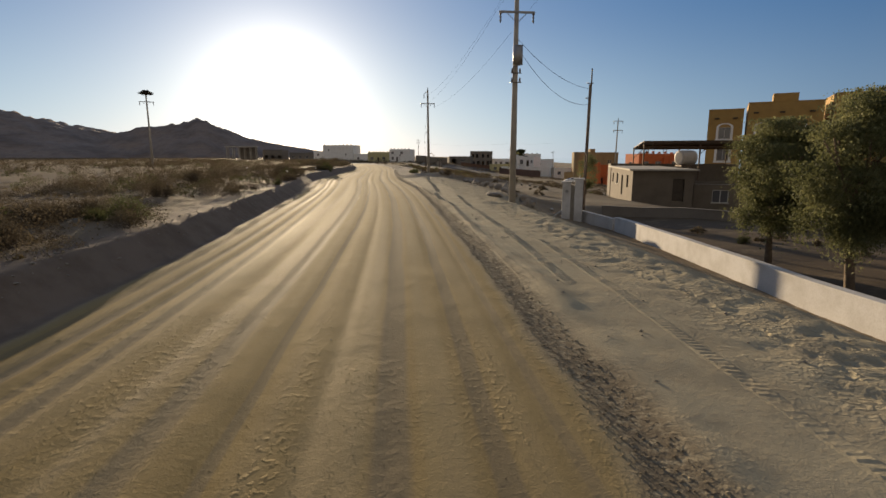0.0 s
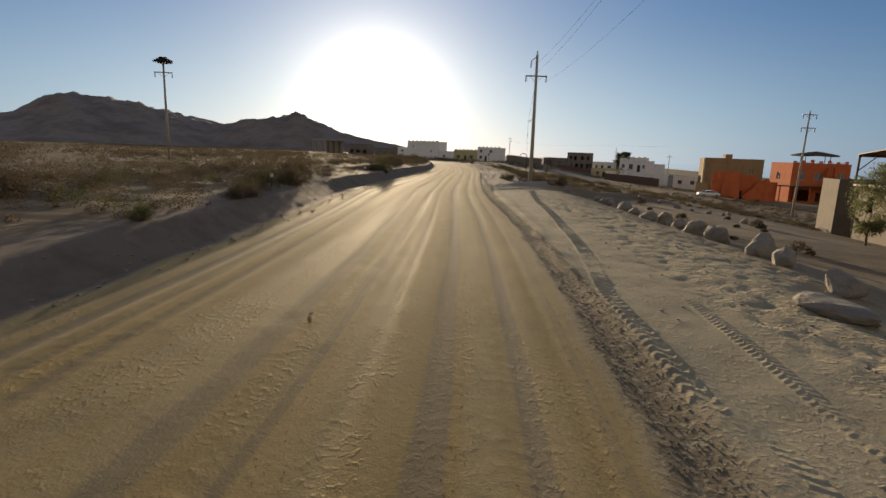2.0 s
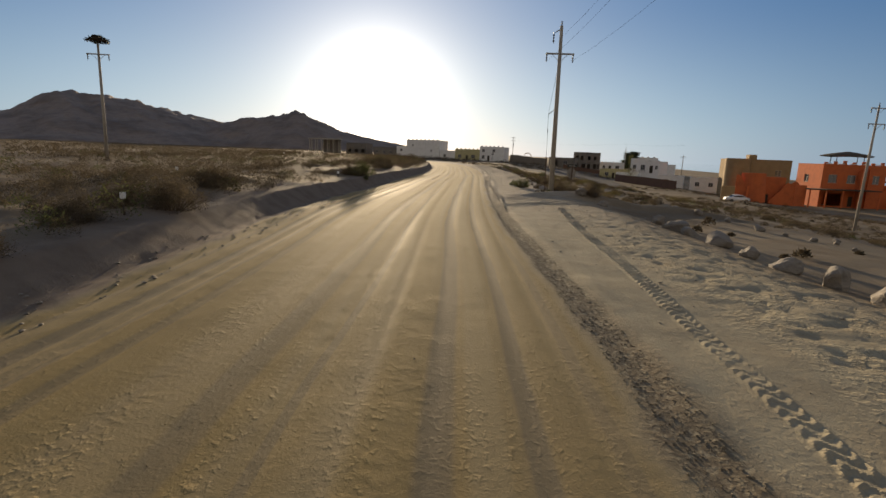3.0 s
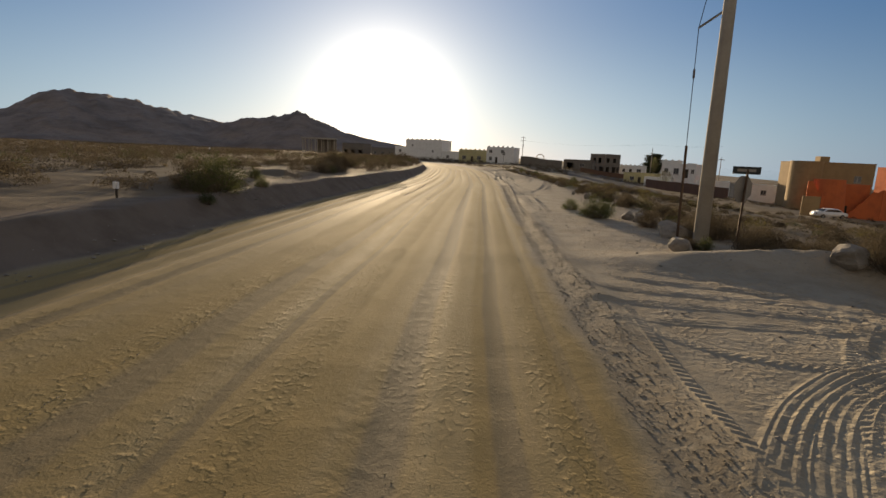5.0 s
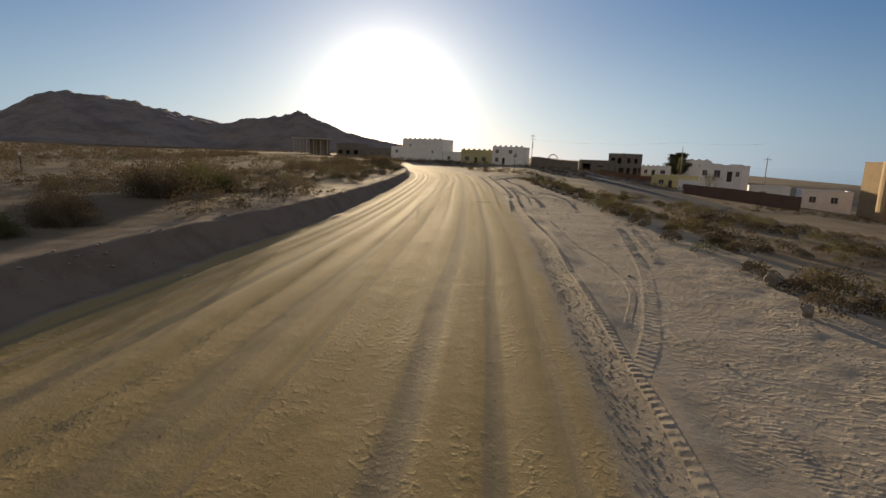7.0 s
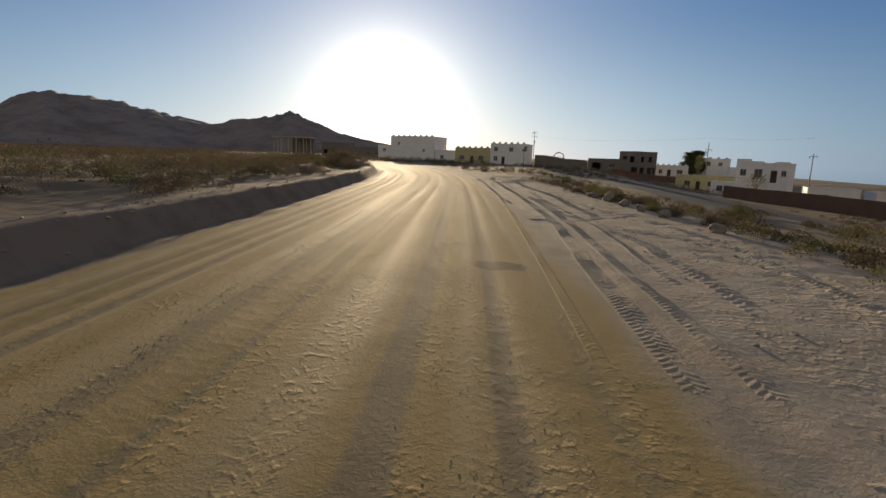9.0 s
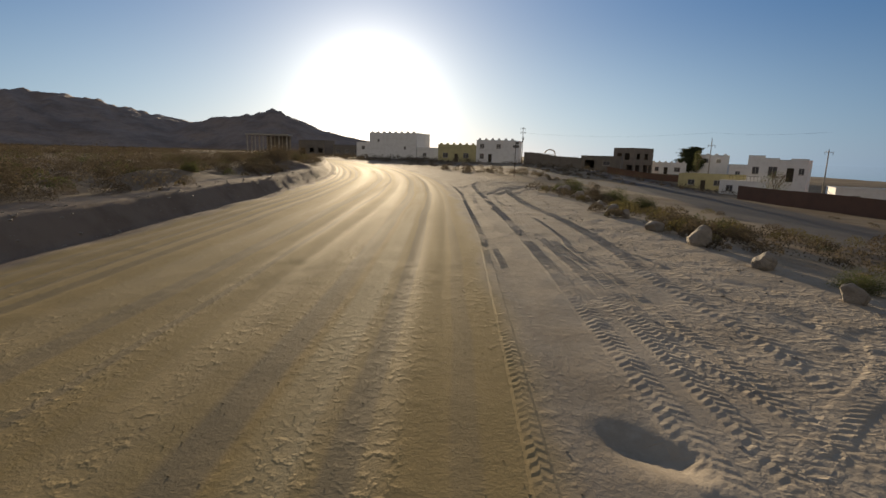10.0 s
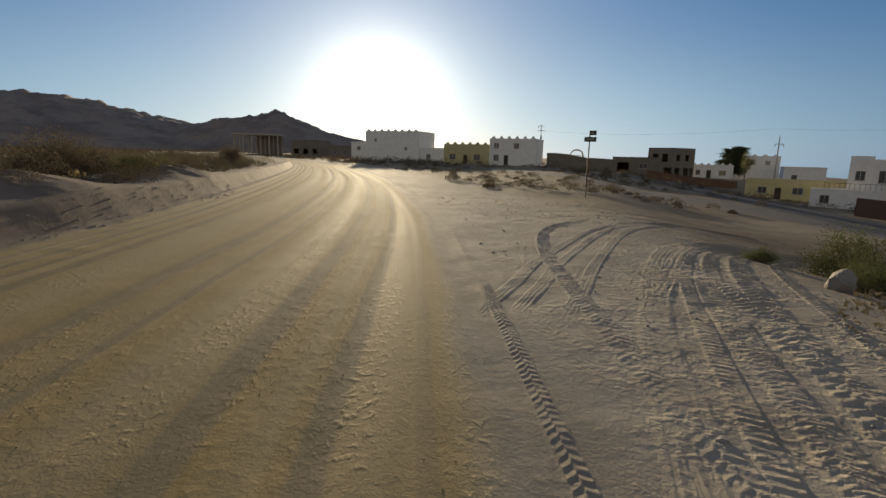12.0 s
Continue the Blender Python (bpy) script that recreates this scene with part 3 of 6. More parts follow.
def utility_pole(at, turn, tall, lean=0.0, arms=(0.35,), transformer=False, label="weathered concrete utility pole with a wooden crossarm", r0=0.2):
    t = thing("utility_pole", label, "utility pole", at, turn, "poles along the street")
    part("pole", tubed((0, 0, -0.4), (lean, 0, tall), r0, r0 * 0.55, sides=12), M_CONCRETE, t, smooth=True)
    for k, down in enumerate(arms):
        z = tall - down
        arm = part("crossarm", boxed(-1.0 + lean, 1.0 + lean, -0.16, -0.05, z - 0.05, z + 0.06, bevel=0.012), M_METAL, t)
        for x in (-0.92, 0.92):
            bm = bmesh.new()
            if k == 0 or len(arms) > 1:
                insulator(bm, x + lean, -0.1, z - 0.06, 0.5)
            else:
                insulator(bm, x + lean, -0.1, z + 0.3, 0.25)
            part("insulator", bm, M_CERAMIC, t, smooth=True)
        for side in (-0.6, 0.6):
            part("brace", tubed((side + lean, -0.1, z), (lean, -0.1, z - 0.55), 0.018, sides=6), M_METAL, t)
    bm = bmesh.new()
    insulator(bm, lean, 0, tall + 0.3, 0.3)
    part("insulator", bm, M_CERAMIC, t, smooth=True)
    if transformer:
        part("transformer", tubed((0.02, -0.42, tall - 4.5), (0.02, -0.42, tall - 3.5), 0.27, sides=16), M_METAL, t, "grey pole transformer", smooth=True)
        for z in (tall - 4.9, tall - 5.4):
            bm = bmesh.new()
            for x in (-0.22, 0.22):
                tube(bm, (x, -0.2, z), (x, -0.2, z + 0.25), 0.06, 0.04, 8)
            tube(bm, (-0.3, -0.2, z), (0.3, -0.2, z), 0.025, sides=6)
            part("bracket", bm, M_CERAMIC, t)
    return t


utility_pole((4.9, 29.3, hz(4.9, 29.3)), 8, 12.1, 0.0, (0.5, 1.7), True, "tall weathered concrete utility pole with a transformer")
verge_pole = utility_pole((-2.5, 73.0, hz(-2.5, 73.0)), 10, 11.7, -0.1, (1.9,), False, "leaning concrete utility pole with one crossarm on the road verge")
bm = bmesh.new()
tube(bm, (-0.1, -0.1, 11.5), (-0.62, -0.1, 11.15), 0.035, sides=6)
part("top_bracket", bm, M_METAL, verge_pole)
bm = bmesh.new()
insulator(bm, -0.62, -0.1, 11.1, 0.6)
part("insulator", bm, M_CERAMIC, verge_pole, smooth=True)
utility_pole((32.0, 100.5, hz(32, 100.5)), 15, 14.0, 0.25, (0.3, 2.0), False, "grey concrete utility pole with two crossarms beside the orange house", 0.17)
utility_pole((-22.4, 310.6, hz(-22.4, 310.6)), 15, 12.5, 0.0, (0.4, 1.8), True, "far utility pole behind the row houses", 0.17)
utility_pole((27.3, 256.9, hz(27.3, 256.9)), 15, 11.5, 0.0, (1.6,), False, "far concrete utility pole between the houses", 0.17)
utility_pole((45, 238, hz(45, 238)), 15, 11.0, 0.0, (0.4,), False, "far utility pole behind the white house", 0.17)


# ---- houses ----
def panel(bm, length, h, thick, holes, z0=-1.5):
    """A wall along x with rectangular holes (x0, x1, z0, z1) through it, as one closed body."""
    xs = sorted({0.0, length, *[a for q in holes for a in q[:2]]})
    zs = sorted({z0, h, *[a for q in holes for a in q[2:4]]})
    nx, nz = len(xs) - 1, len(zs) - 1

    def solid(i, k):
        if not (0 <= i < nx and 0 <= k < nz):
            return False
        mx, mz = (xs[i] + xs[i + 1]) / 2, (zs[k] + zs[k + 1]) / 2
        return not any(q[0] < mx < q[1] and q[2] < mz < q[3] for q in holes)

    made = {}

    def v(i, k, s):
        if (i, k, s) not in made:
            made[i, k, s] = bm.verts.new((xs[i], thick * s, zs[k]))
        return made[i, k, s]

    for i in range(nx):
        for k in range(nz):
            if not solid(i, k):
                continue
            bm.faces.new((v(i, k, 0), v(i + 1, k, 0), v(i + 1, k + 1, 0), v(i, k + 1, 0)))
            bm.faces.new((v(i, k, 1), v(i, k + 1, 1), v(i + 1, k + 1, 1), v(i + 1, k, 1)))
            for di, dk, p, q in ((-1, 0, (i, k), (i, k + 1)), (1, 0, (i + 1, k + 1), (i + 1, k)), (0, -1, (i + 1, k), (i, k)), (0, 1, (i, k + 1), (i + 1, k + 1))):
                if not solid(i + di, k + dk):
                    bm.faces.new((v(*p, 0), v(*q, 0), v(*q, 1), v(*p, 1)))


def fit_window(owner, q, kind, swing):
    """Frame and pane, or a door leaf, in one hole. swing maps wall coordinates to the house."""
    x0, x1, z0, z1 = q
    win = new("window" if kind == "w" else "door")
    win.parent = owner
    win.matrix_basis = swing @ Matrix.Translation((x0, 0.10, z0))
    w, h = x1 - x0, z1 - z0
    if kind == "w":
        bm = bmesh.new()
        for a in ((0, w, 0, 0.05, 0, 0.06), (0, w, 0, 0.05, h - 0.06, h), (0, 0.06, 0, 0.05, 0.06, h - 0.06), (w - 0.06, w, 0, 0.05, 0.06, h - 0.06), (w / 2 - 0.03, w / 2 + 0.03, 0, 0.045, 0.06, h - 0.06)):
            box(bm, *a)
        part("frame", bm, M_FRAME, win)
        part("pane", boxed(0.06, w - 0.06, 0.02, 0.03, 0.06, h - 0.06), M_GLASS, win)
        part("sill", boxed(-0.08, w + 0.08, -0.2, 0.02, -0.08, -0.004), M_CONCRETE, win)
    else:
        bm = bmesh.new()
        box(bm, 0.03, w - 0.03, 0.03, 0.08, 0.02, h - 0.03, bevel=0.008)
        for k in range(1, 4):
            box(bm, 0.12, w - 0.12, 0.015, 0.03, h * k / 4 - 0.22, h * k / 4 + 0.1)
        part("leaf", bm, M_DARK if kind == "d" else M_SHEET, win)


M_FRAME = coat("window_frame", (0.55, 0.53, 0.5), (0.4, 0.38, 0.35), 0.5, 30, 2)
M_SHEET = coat("painted_sheet_metal", (0.62, 0.62, 0.6), (0.45, 0.43, 0.4), 0.5, 20, 1.5)


def house(name, label, at, turn, w, d, h, mat, front=(), side=(), right=(), parapet=0.35, teeth=0, category="house", roof_drop=0.3):
    """A flat-roofed house. Its near left corner stands at `at`; front runs along x, side along y (its left wall).
    Holes: (kind, a0, a1, z0, z1), kind w window, d door, g sheet-metal gate, o bare opening."""
    t = thing(name, label, category, at, turn)
    th = 0.22
    for length, holes, swing in ((w, front, Matrix()), (d - 2 * th, side, Matrix.Translation((0, d - th, 0)) @ Matrix.Rotation(radians(-90), 4, "Z")),
                                 (d - 2 * th, right, Matrix.Translation((w, th, 0)) @ Matrix.Rotation(radians(90), 4, "Z")), (w, (), Matrix.Translation((w, d, 0)) @ Matrix.Rotation(radians(180), 4, "Z"))):
        bm = bmesh.new()
        panel(bm, length, h, th, [q[1:] for q in holes])
        ob = part("wall", bm, mat, t)
        ob.matrix_basis = swing
        for q in holes:
            if q[0] != "o":
                fit_window(t, q[1:], q[0], swing)
    part("roof", boxed(th - 0.02, w - th + 0.02, th - 0.02, d - th + 0.02, h - roof_drop - 0.18, h - roof_drop), M_CONCRETE, t)
    if parapet:
        bm = bmesh.new()
        for a in ((-0.06, w + 0.06, -0.06, th + 0.04), (-0.06, w + 0.06, d - th - 0.04, d + 0.06), (-0.06, th + 0.04, th + 0.04, d - th - 0.04), (w - th - 0.04, w + 0.06, th + 0.04, d - th - 0.04)):
            box(bm, *a, h + 0.003, h + 0.12, bevel=0.02)
        part("coping", bm, mat, t)
    for k in range(teeth):
        bm = bmesh.new()
        x = (k + 0.5) * w / teeth
        box(bm, x - w / teeth * 0.22, x + w / teeth * 0.22, 0.0, th, h + 0.12, h + 0.12 + parapet)
        box(bm, x - w / teeth * 0.12, x + w / teeth * 0.12, 0.0, th, h + 0.12 + parapet, h + 0.2 + parapet * 1.5)
        part("merlon", bm, mat, t)
    return t


def ground_at(x, y, dz=0.0):
    return (x, y, hz(x, y) + dz)


def grid_holes(kind, n, w, z, wide, tall):
    return [(kind, (k + 0.5) * w / n - wide / 2, (k + 0.5) * w / n + wide / 2, z, z + tall) for k in range(n)]


# unfinished two storey shell with empty window openings
house("unfinished_house", "unfinished grey block two storey house with empty window openings", ground_at(14, 288), 45, 10, 8, 8.0, M_BLOCK,
      front=[("o", 1.2, 3.0, 4.4, 6.2), ("o", 5.4, 7.2, 4.4, 6.2), ("o", 1.0, 3.2, 0.2, 2.6), ("o", 5.0, 7.4, 0.2, 2.6), ("o", 8.0, 9.4, 0.2, 2.6)],
      side=[("o", 1.2, 3.0, 4.2, 6.3), ("o", 4.2, 6.0, 4.2, 6.3), ("o", 1.0, 3.4, 0.1, 2.6), ("o", 5.0, 7.4, 0.1, 2.6)], parapet=0, roof_drop=0.0)
# white house with an arched entrance above the lower street
wh = house("white_house", "white two storey flat-roofed house with arched entrance", (25.1, 225.3, -4.8), -28, 9.8, 9, 7.2, M_WHITE,
           front=[("w", 0.8, 2.0, 4.5, 5.9), ("w", 3.5, 5.0, 4.2, 6.0), ("d", 6.5, 7.7, 3.2, 5.8), ("w", 8.4, 9.3, 4.6, 5.8), ("w", 1.6, 3.0, 1.0, 2.2)],
           side=[("w", 2.0, 3.4, 4.5, 5.8)], teeth=0, parapet=0.3)
for a0, a1, zz in ((0.0, 2.8, 0.75), (2.82, 5.2, 0.3), (7.0, 9.8, 0.25)):
    part("parapet", boxed(a0, a1, 0.0, 0.22, 7.32, 7.32 + zz), M_WHITE, wh)
bm = bmesh.new()
for k in range(15):
    box(bm, -2.6 + k * 0.6, -2.55 + k * 0.6, -1.9, -1.85, 3.1, 4.0)
box(bm, -2.7, 6.2, -1.92, -1.83, 4.0, 4.06)
part("balcony_rail", bm, M_RUST, wh)
house("annex", "white single storey annex with a low flat roof", (20.4, 225.3, -4.8), -28, 8.0, 3.0, 3.0, M_WHITE, front=[("w", 1.2, 2.4, 1.0, 2.2)], parapet=0.15)
# yellow low house with a white gate
house("yellow_house", "low yellow rendered house with a white garage gate", (16.2, 240, -4.4), -20, 17, 9, 3.3, M_YELLOW,
      front=[("w", 2.0, 3.4, 1.0, 2.2), ("d", 4.6, 5.6, 0.0, 2.1), ("w", 7.2, 8.8, 1.0, 2.2), ("d", 10.0, 11.0, 0, 2.1), ("g", 12.4, 15.6, 0.0, 2.6)], side=[("w", 3, 4.5, 1, 2.2)])
house("small_white_house", "small white flat-roofed house with a toothed parapet", (21.5, 300, -3.0), -12, 11, 8, 4.0, M_WHITE,
      front=[("w", 1.4, 2.6, 1.2, 2.6), ("d", 4.2, 5.4, 0.2, 2.6), ("w", 7.4, 9.2, 1.2, 2.6)], teeth=6, parapet=0.3)
house("dark_house", "low dark house with a flat overhanging roof", ground_at(-3.2, 276), -12, 11.5, 8, 3.7, M_BLOCK,
      front=[("o", 1.2, 4.0, 0.2, 2.5), ("w", 6.4, 8.4, 1.0, 2.3)], parapet=0.5)
house("row_house", "white row house with a toothed parapet and blue shade", ground_at(-32.6, 256), -8, 10.8, 9, 5.9, M_WHITE,
      front=[("w", 1.0, 2.2, 1.0, 2.4), ("w", 1.0, 2.2, 3.8, 5.0), ("d", 3.4, 4.4, 0.1, 2.3), ("w", 5.6, 6.8, 3.8, 5.0)], teeth=6, parapet=0.28)
house("row_house", "pale yellow row house with a toothed parapet", ground_at(-44.5, 262), -8, 11.4, 9, 4.6, M_YELLOW,
      front=[("w", 1.4, 3.0, 1.0, 2.4), ("d", 5.0, 6.0, 0.1, 2.2), ("w", 7.6, 9.2, 1.0, 2.4)], teeth=6, parapet=0.26)
apt = house("apartment_building", "long white three storey apartment building with toothed roofline", ground_at(-74, 287), -9, 17.7, 12, 8.6, M_WHITE,
            front=[("w", 3.0, 3.8, 5.6, 6.5), ("w", 13.0, 13.8, 3.2, 4.2)], teeth=8, parapet=0.28, category="apartment building")
house("side_wing", "lower white wing beside the apartment building", ground_at(-81, 293), -9, 6.6, 10, 5.4, M_WHITE, front=[("w", 2, 3.3, 3.0, 4.2)], parapet=0.3)
house("side_wing", "low pale wing joining the apartment building", ground_at(-56.2, 284), -9, 11.0, 8, 3.9, M_WHITE, front=[("w", 2, 3.3, 1.0, 2.2)], parapet=0.3)


def boundary_wall(label, a, b, tall, mat, thick=0.2, sink=0.6, z=None, name="boundary_wall"):
    """A straight garden wall from a to b with a coping."""
    a, b = Vector(a), Vector(b)
    L, turn = (b - a).length, math.degrees(math.atan2(b.y - a.y, b.x - a.x))
    t = thing(name, label, "wall", (a.x, a.y, 0), turn)
    n = max(1, round(L / 2.5))
    zs = [(hz(a.x + (b.x - a.x) * k / n, a.y + (b.y - a.y) * k / n) if z is None else z[0] + (z[1] - z[0]) * k / n) for k in range(n + 1)]
    bm, cap = bmesh.new(), bmesh.new()
    for k in range(n):
        for m, lo, hi, o in ((bm, -sink, tall, 0.0), (cap, tall + 0.002, tall + 0.06, 0.03)):
            x0, x1 = L * k / n, L * (k + 1) / n
            v = [m.verts.new(p) for p in ((x0, -thick / 2 - o, zs[k] + lo), (x1, -thick / 2 - o, zs[k + 1] + lo), (x1, thick / 2 + o, zs[k + 1] + lo), (x0, thick / 2 + o, zs[k] + lo),
                                          (x0, -thick / 2 - o, zs[k] + hi), (x1, -thick / 2 - o, zs[k + 1] + hi), (x1, thick / 2 + o, zs[k + 1] + hi), (x0, thick / 2 + o, zs[k] + hi))]
            for q in ((3, 2, 1, 0), (4, 5, 6, 7), (0, 1, 5, 4), (2, 3, 7, 6)) + (((3, 0, 4, 7),) if k == 0 else ()) + (((1, 2, 6, 5),) if k == n - 1 else ()):
                m.faces.new([v[i] for i in q])
    part("wall", bm, mat, t)
    part("coping", cap, mat, t)
    return t


boundary_wall("long red-brown garden wall along the lower street", (18.4, 209), (30.0, 178), 2.3, M_REDWALL)
boundary_wall("pale grey yard wall beside the row houses", (-19.6, 258), (-4.0, 264), 3.0, M_BLOCK)
boundary_wall("brown wall of a far yard", (3, 262), (22, 262), 1.6, M_REDWALL)
house("low_white_house", "low white house behind the red-brown wall", (30, 203, -4.9), -14, 7.5, 6, 3.2, M_WHITE, front=[("w", 2, 3.2, 1, 2.2)], parapet=0.25)
house("low_white_house", "low white house with a small roof room", (38.5, 199, -5.3), -14, 8.5, 7, 3.3, M_WHITE, front=[("w", 1.4, 2.6, 1, 2.2), ("w", 5, 6.2, 1, 2.2)], parapet=0.25)
house("white_house", "far white two storey house with a stepped roof", (37, 318, -2.6), -15, 14, 9, 6.6, M_WHITE, front=[("w", 2, 3.4, 4, 5.3), ("w", 6, 7.4, 4, 5.3), ("w", 10, 11.4, 4, 5.3)], teeth=5, parapet=0.3)
house("white_house", "far small white house with a flat roof", (46, 300, -3.4), -15, 10, 8, 4.4, M_WHITE, front=[("w", 2, 3.4, 1, 2.3)], parapet=0.25)

# arched gate seen over the yard wall
t = thing("arched_gate", "small dark arched gate above a yard wall", "gate", ground_at(-12.6, 268))
bm = bmesh.new()
for k in range(12):
    a0, a1 = math.pi * k / 12, math.pi * (k + 1) / 12
    tube(bm, (1.5 * math.cos(a0), 0, 3.3 + 1.3 * math.sin(a0)), (1.5 * math.cos(a1), 0, 3.3 + 1.3 * math.sin(a1)), 0.16, sides=6)
part("arch", bm, M_TAN, t)
for x in (-1.5, 1.5):
    part("post", boxed(x - 0.2, x + 0.2, -0.2, 0.2, -0.3, 3.25, bevel=0.02), M_TAN, t)
part("crossbar", boxed(-1.3, 1.3, -0.05, 0.05, 3.2, 3.32), M_TAN, t)

# tan house with a rounded corner, orange front rooms
t = house("tan_house", "tan rendered house with orange rounded front rooms", (43.0, 176, -6.6), 4, 13, 10, 10.4, M_TAN, front=[("w", 9.4, 10.8, 6.6, 8.0)], parapet=0.2)
bm = bmesh.new()
tube(bm, (0.9, 1.3, -1.5), (0.9, 1.3, 10.6), 2.9, sides=28)
part("round_corner", bm, M_TAN, t, "tan rounded corner tower", smooth=False)
part("roof_room", boxed(4.2, 6.0, 3, 5, 10.1, 11.7, bevel=0.05), M_TAN, t)
bm = bmesh.new()
box(bm, 2.4, 10.2, -4.2, 0.05, -1.5, 6.4, bevel=0.1)
part("front_room", bm, M_ORANGE, t, "orange rendered front room")
bm = bmesh.new()
tube(bm, (2.8, -4.0, -1.5), (2.8, -4.0, 7.2), 3.3, 2.6, sides=24)
part("front_tower", bm, M_ORANGE, t, "orange tapered round tower")
part("doorway", boxed(5.6, 6.6, -4.26, -4.1, 0, 2.2, bevel=0.02), M_DARK, t)
part("lintel", boxed(5.3, 6.9, -4.32, -4.15, 2.25, 2.5, bevel=0.02), M_ORANGE, t)
bm = bmesh.new()
v = [bm.verts.new(p) for p in ((0.6, -6.4, -1.0), (4.0, -6.4, -1.0), (4.0, -6.1, -1.0), (0.6, -6.1, -1.0), (0.6, -6.4, 4.6), (4.0, -6.4, 1.2), (4.0, -6.1, 1.2), (0.6, -6.1, 4.6))]
for q in ((3, 2, 1, 0), (4, 5, 6, 7), (0, 1, 5, 4), (1, 2, 6, 5), (2, 3, 7, 6), (3, 0, 4, 7)):
    bm.faces.new([v[i] for i in q])
part("sloping_wall", bm, M_ORANGE, t)

def broken_wall(owner, x0, y0, x1, y1, z0, tops, thick=0.3):
    """A half-fallen wall with a stepped, ragged top between two points."""
    a, b = Vector((x0, y0, 0)), Vector((x1, y1, 0))
    side = (b - a).cross(Vector((0, 0, 1))).normalized() * thick / 2
    n = len(tops)
    bm = bmesh.new()
    front, back = [], []
    for row, sgn in ((front, 1), (back, -1)):
        low = [bm.verts.new(a.lerp(b, k / (n - 1)) + side * sgn + Vector((0, 0, z0))) for k in range(n)]
        high = [bm.verts.new(a.lerp(b, k / (n - 1)) + side * sgn + Vector((0, 0, tops[k]))) for k in range(n)]
        row += [low, high]
    for k in range(n - 1):
        bm.faces.new((front[0][k], front[0][k + 1], front[1][k + 1], front[1][k]))
        bm.faces.new((back[0][k + 1], back[0][k], back[1][k], back[1][k + 1]))
        bm.faces.new((front[1][k], front[1][k + 1], back[1][k + 1], back[1][k]))
    bm.faces.new((front[0][0], front[1][0], back[1][0], back[0][0]))
    bm.faces.new((front[1][-1], front[0][-1], back[0][-1], back[1][-1]))
    bmesh.ops.recalc_face_normals(bm, faces=bm.faces)
    part("broken_wall", bm, M_ORANGE, owner, "half-fallen orange rendered wall")


broken_wall(t, -1.5, -5.0, 3.0, -6.5, -1.5, (6.6, 6.8, 6.0, 4.8, 4.6, 3.4, 2.2, 1.9, 1.0))
broken_wall(t, 6.4, -5.2, 11.5, -5.6, -1.5, (1.0, 1.4, 2.6, 3.0, 4.4, 5.2, 5.0, 5.6))
broken_wall(t, 11.5, -5.6, 15.5, -3.0, -1.5, (5.6, 5.4, 4.6, 4.8, 4.7, 4.7), 0.35)
# orange two storey house with a thatched roof terrace
t = house("orange_house", "orange two storey house with crumbling parapet and thatched terrace", (63.0, 177, -6.9), 8, 15, 10, 10.2, M_ORANGE,
          front=[("w", 1.6, 3.6, 5.8, 7.8), ("w", 6.0, 8.0, 5.8, 7.8), ("o", 0.8, 5.4, 0.2, 3.2), ("d", 7.0, 8.2, 0.1, 2.6), ("w", 12.0, 13.6, 5.8, 7.8)], side=[("w", 3, 4.8, 5.8, 7.6)], teeth=0, parapet=0.2)
for k in range(7):
    bm = bmesh.new()
    hh = 0.5 + 0.5 * ((k * 37) % 5) / 5
    box(bm, 0.1 + 2.2 * k, 1.0 + 2.2 * k, 0.0, 0.22, 10.32, 10.32 + hh, bevel=0.05)
    part("merlon", bm, M_ORANGE, t)
for x in (9.2, 10.7):
    part("buttress", boxed(x, x + 0.4, -0.5, 0.0, -1.0, 9.4, bevel=0.05), M_ORANGE, t)
part("side_room", boxed(15.0, 18.2, 0.5, 4.5, -1.5, 4.4, bevel=0.06), M_ORANGE, t)
part("balcony", boxed(15.0, 19.6, -0.6, 3.5, 4.42, 5.5, bevel=0.06), M_ORANGE, t)
for k in range(5):
    part("coping", boxed(0.4 + 2.9 * k, 2.0 + 2.9 * k, -0.03, 0.25, 10.32 + 0.02 * k, 10.5 + 0.02 * k, bevel=0.03), M_WHITE, t, "white chipped coping piece")
part("stair_block", boxed(8.4, 9.0, -1.2, 0.0, -1.0, 9.0, bevel=0.08), M_ORANGE, t)

part("veranda_roof", boxed(-5.0, 11.5, -4.4, -0.01, 4.1, 4.35, bevel=0.04), M_DARK, t, "dark sloping veranda roof")
for x in (-4.8, -1.0, 2.8, 6.6, 11.2):
    part("veranda_post", tubed((x, -4.2, -1.0), (x, -4.2, 4.1), 0.16, sides=8), M_ORANGE, t)


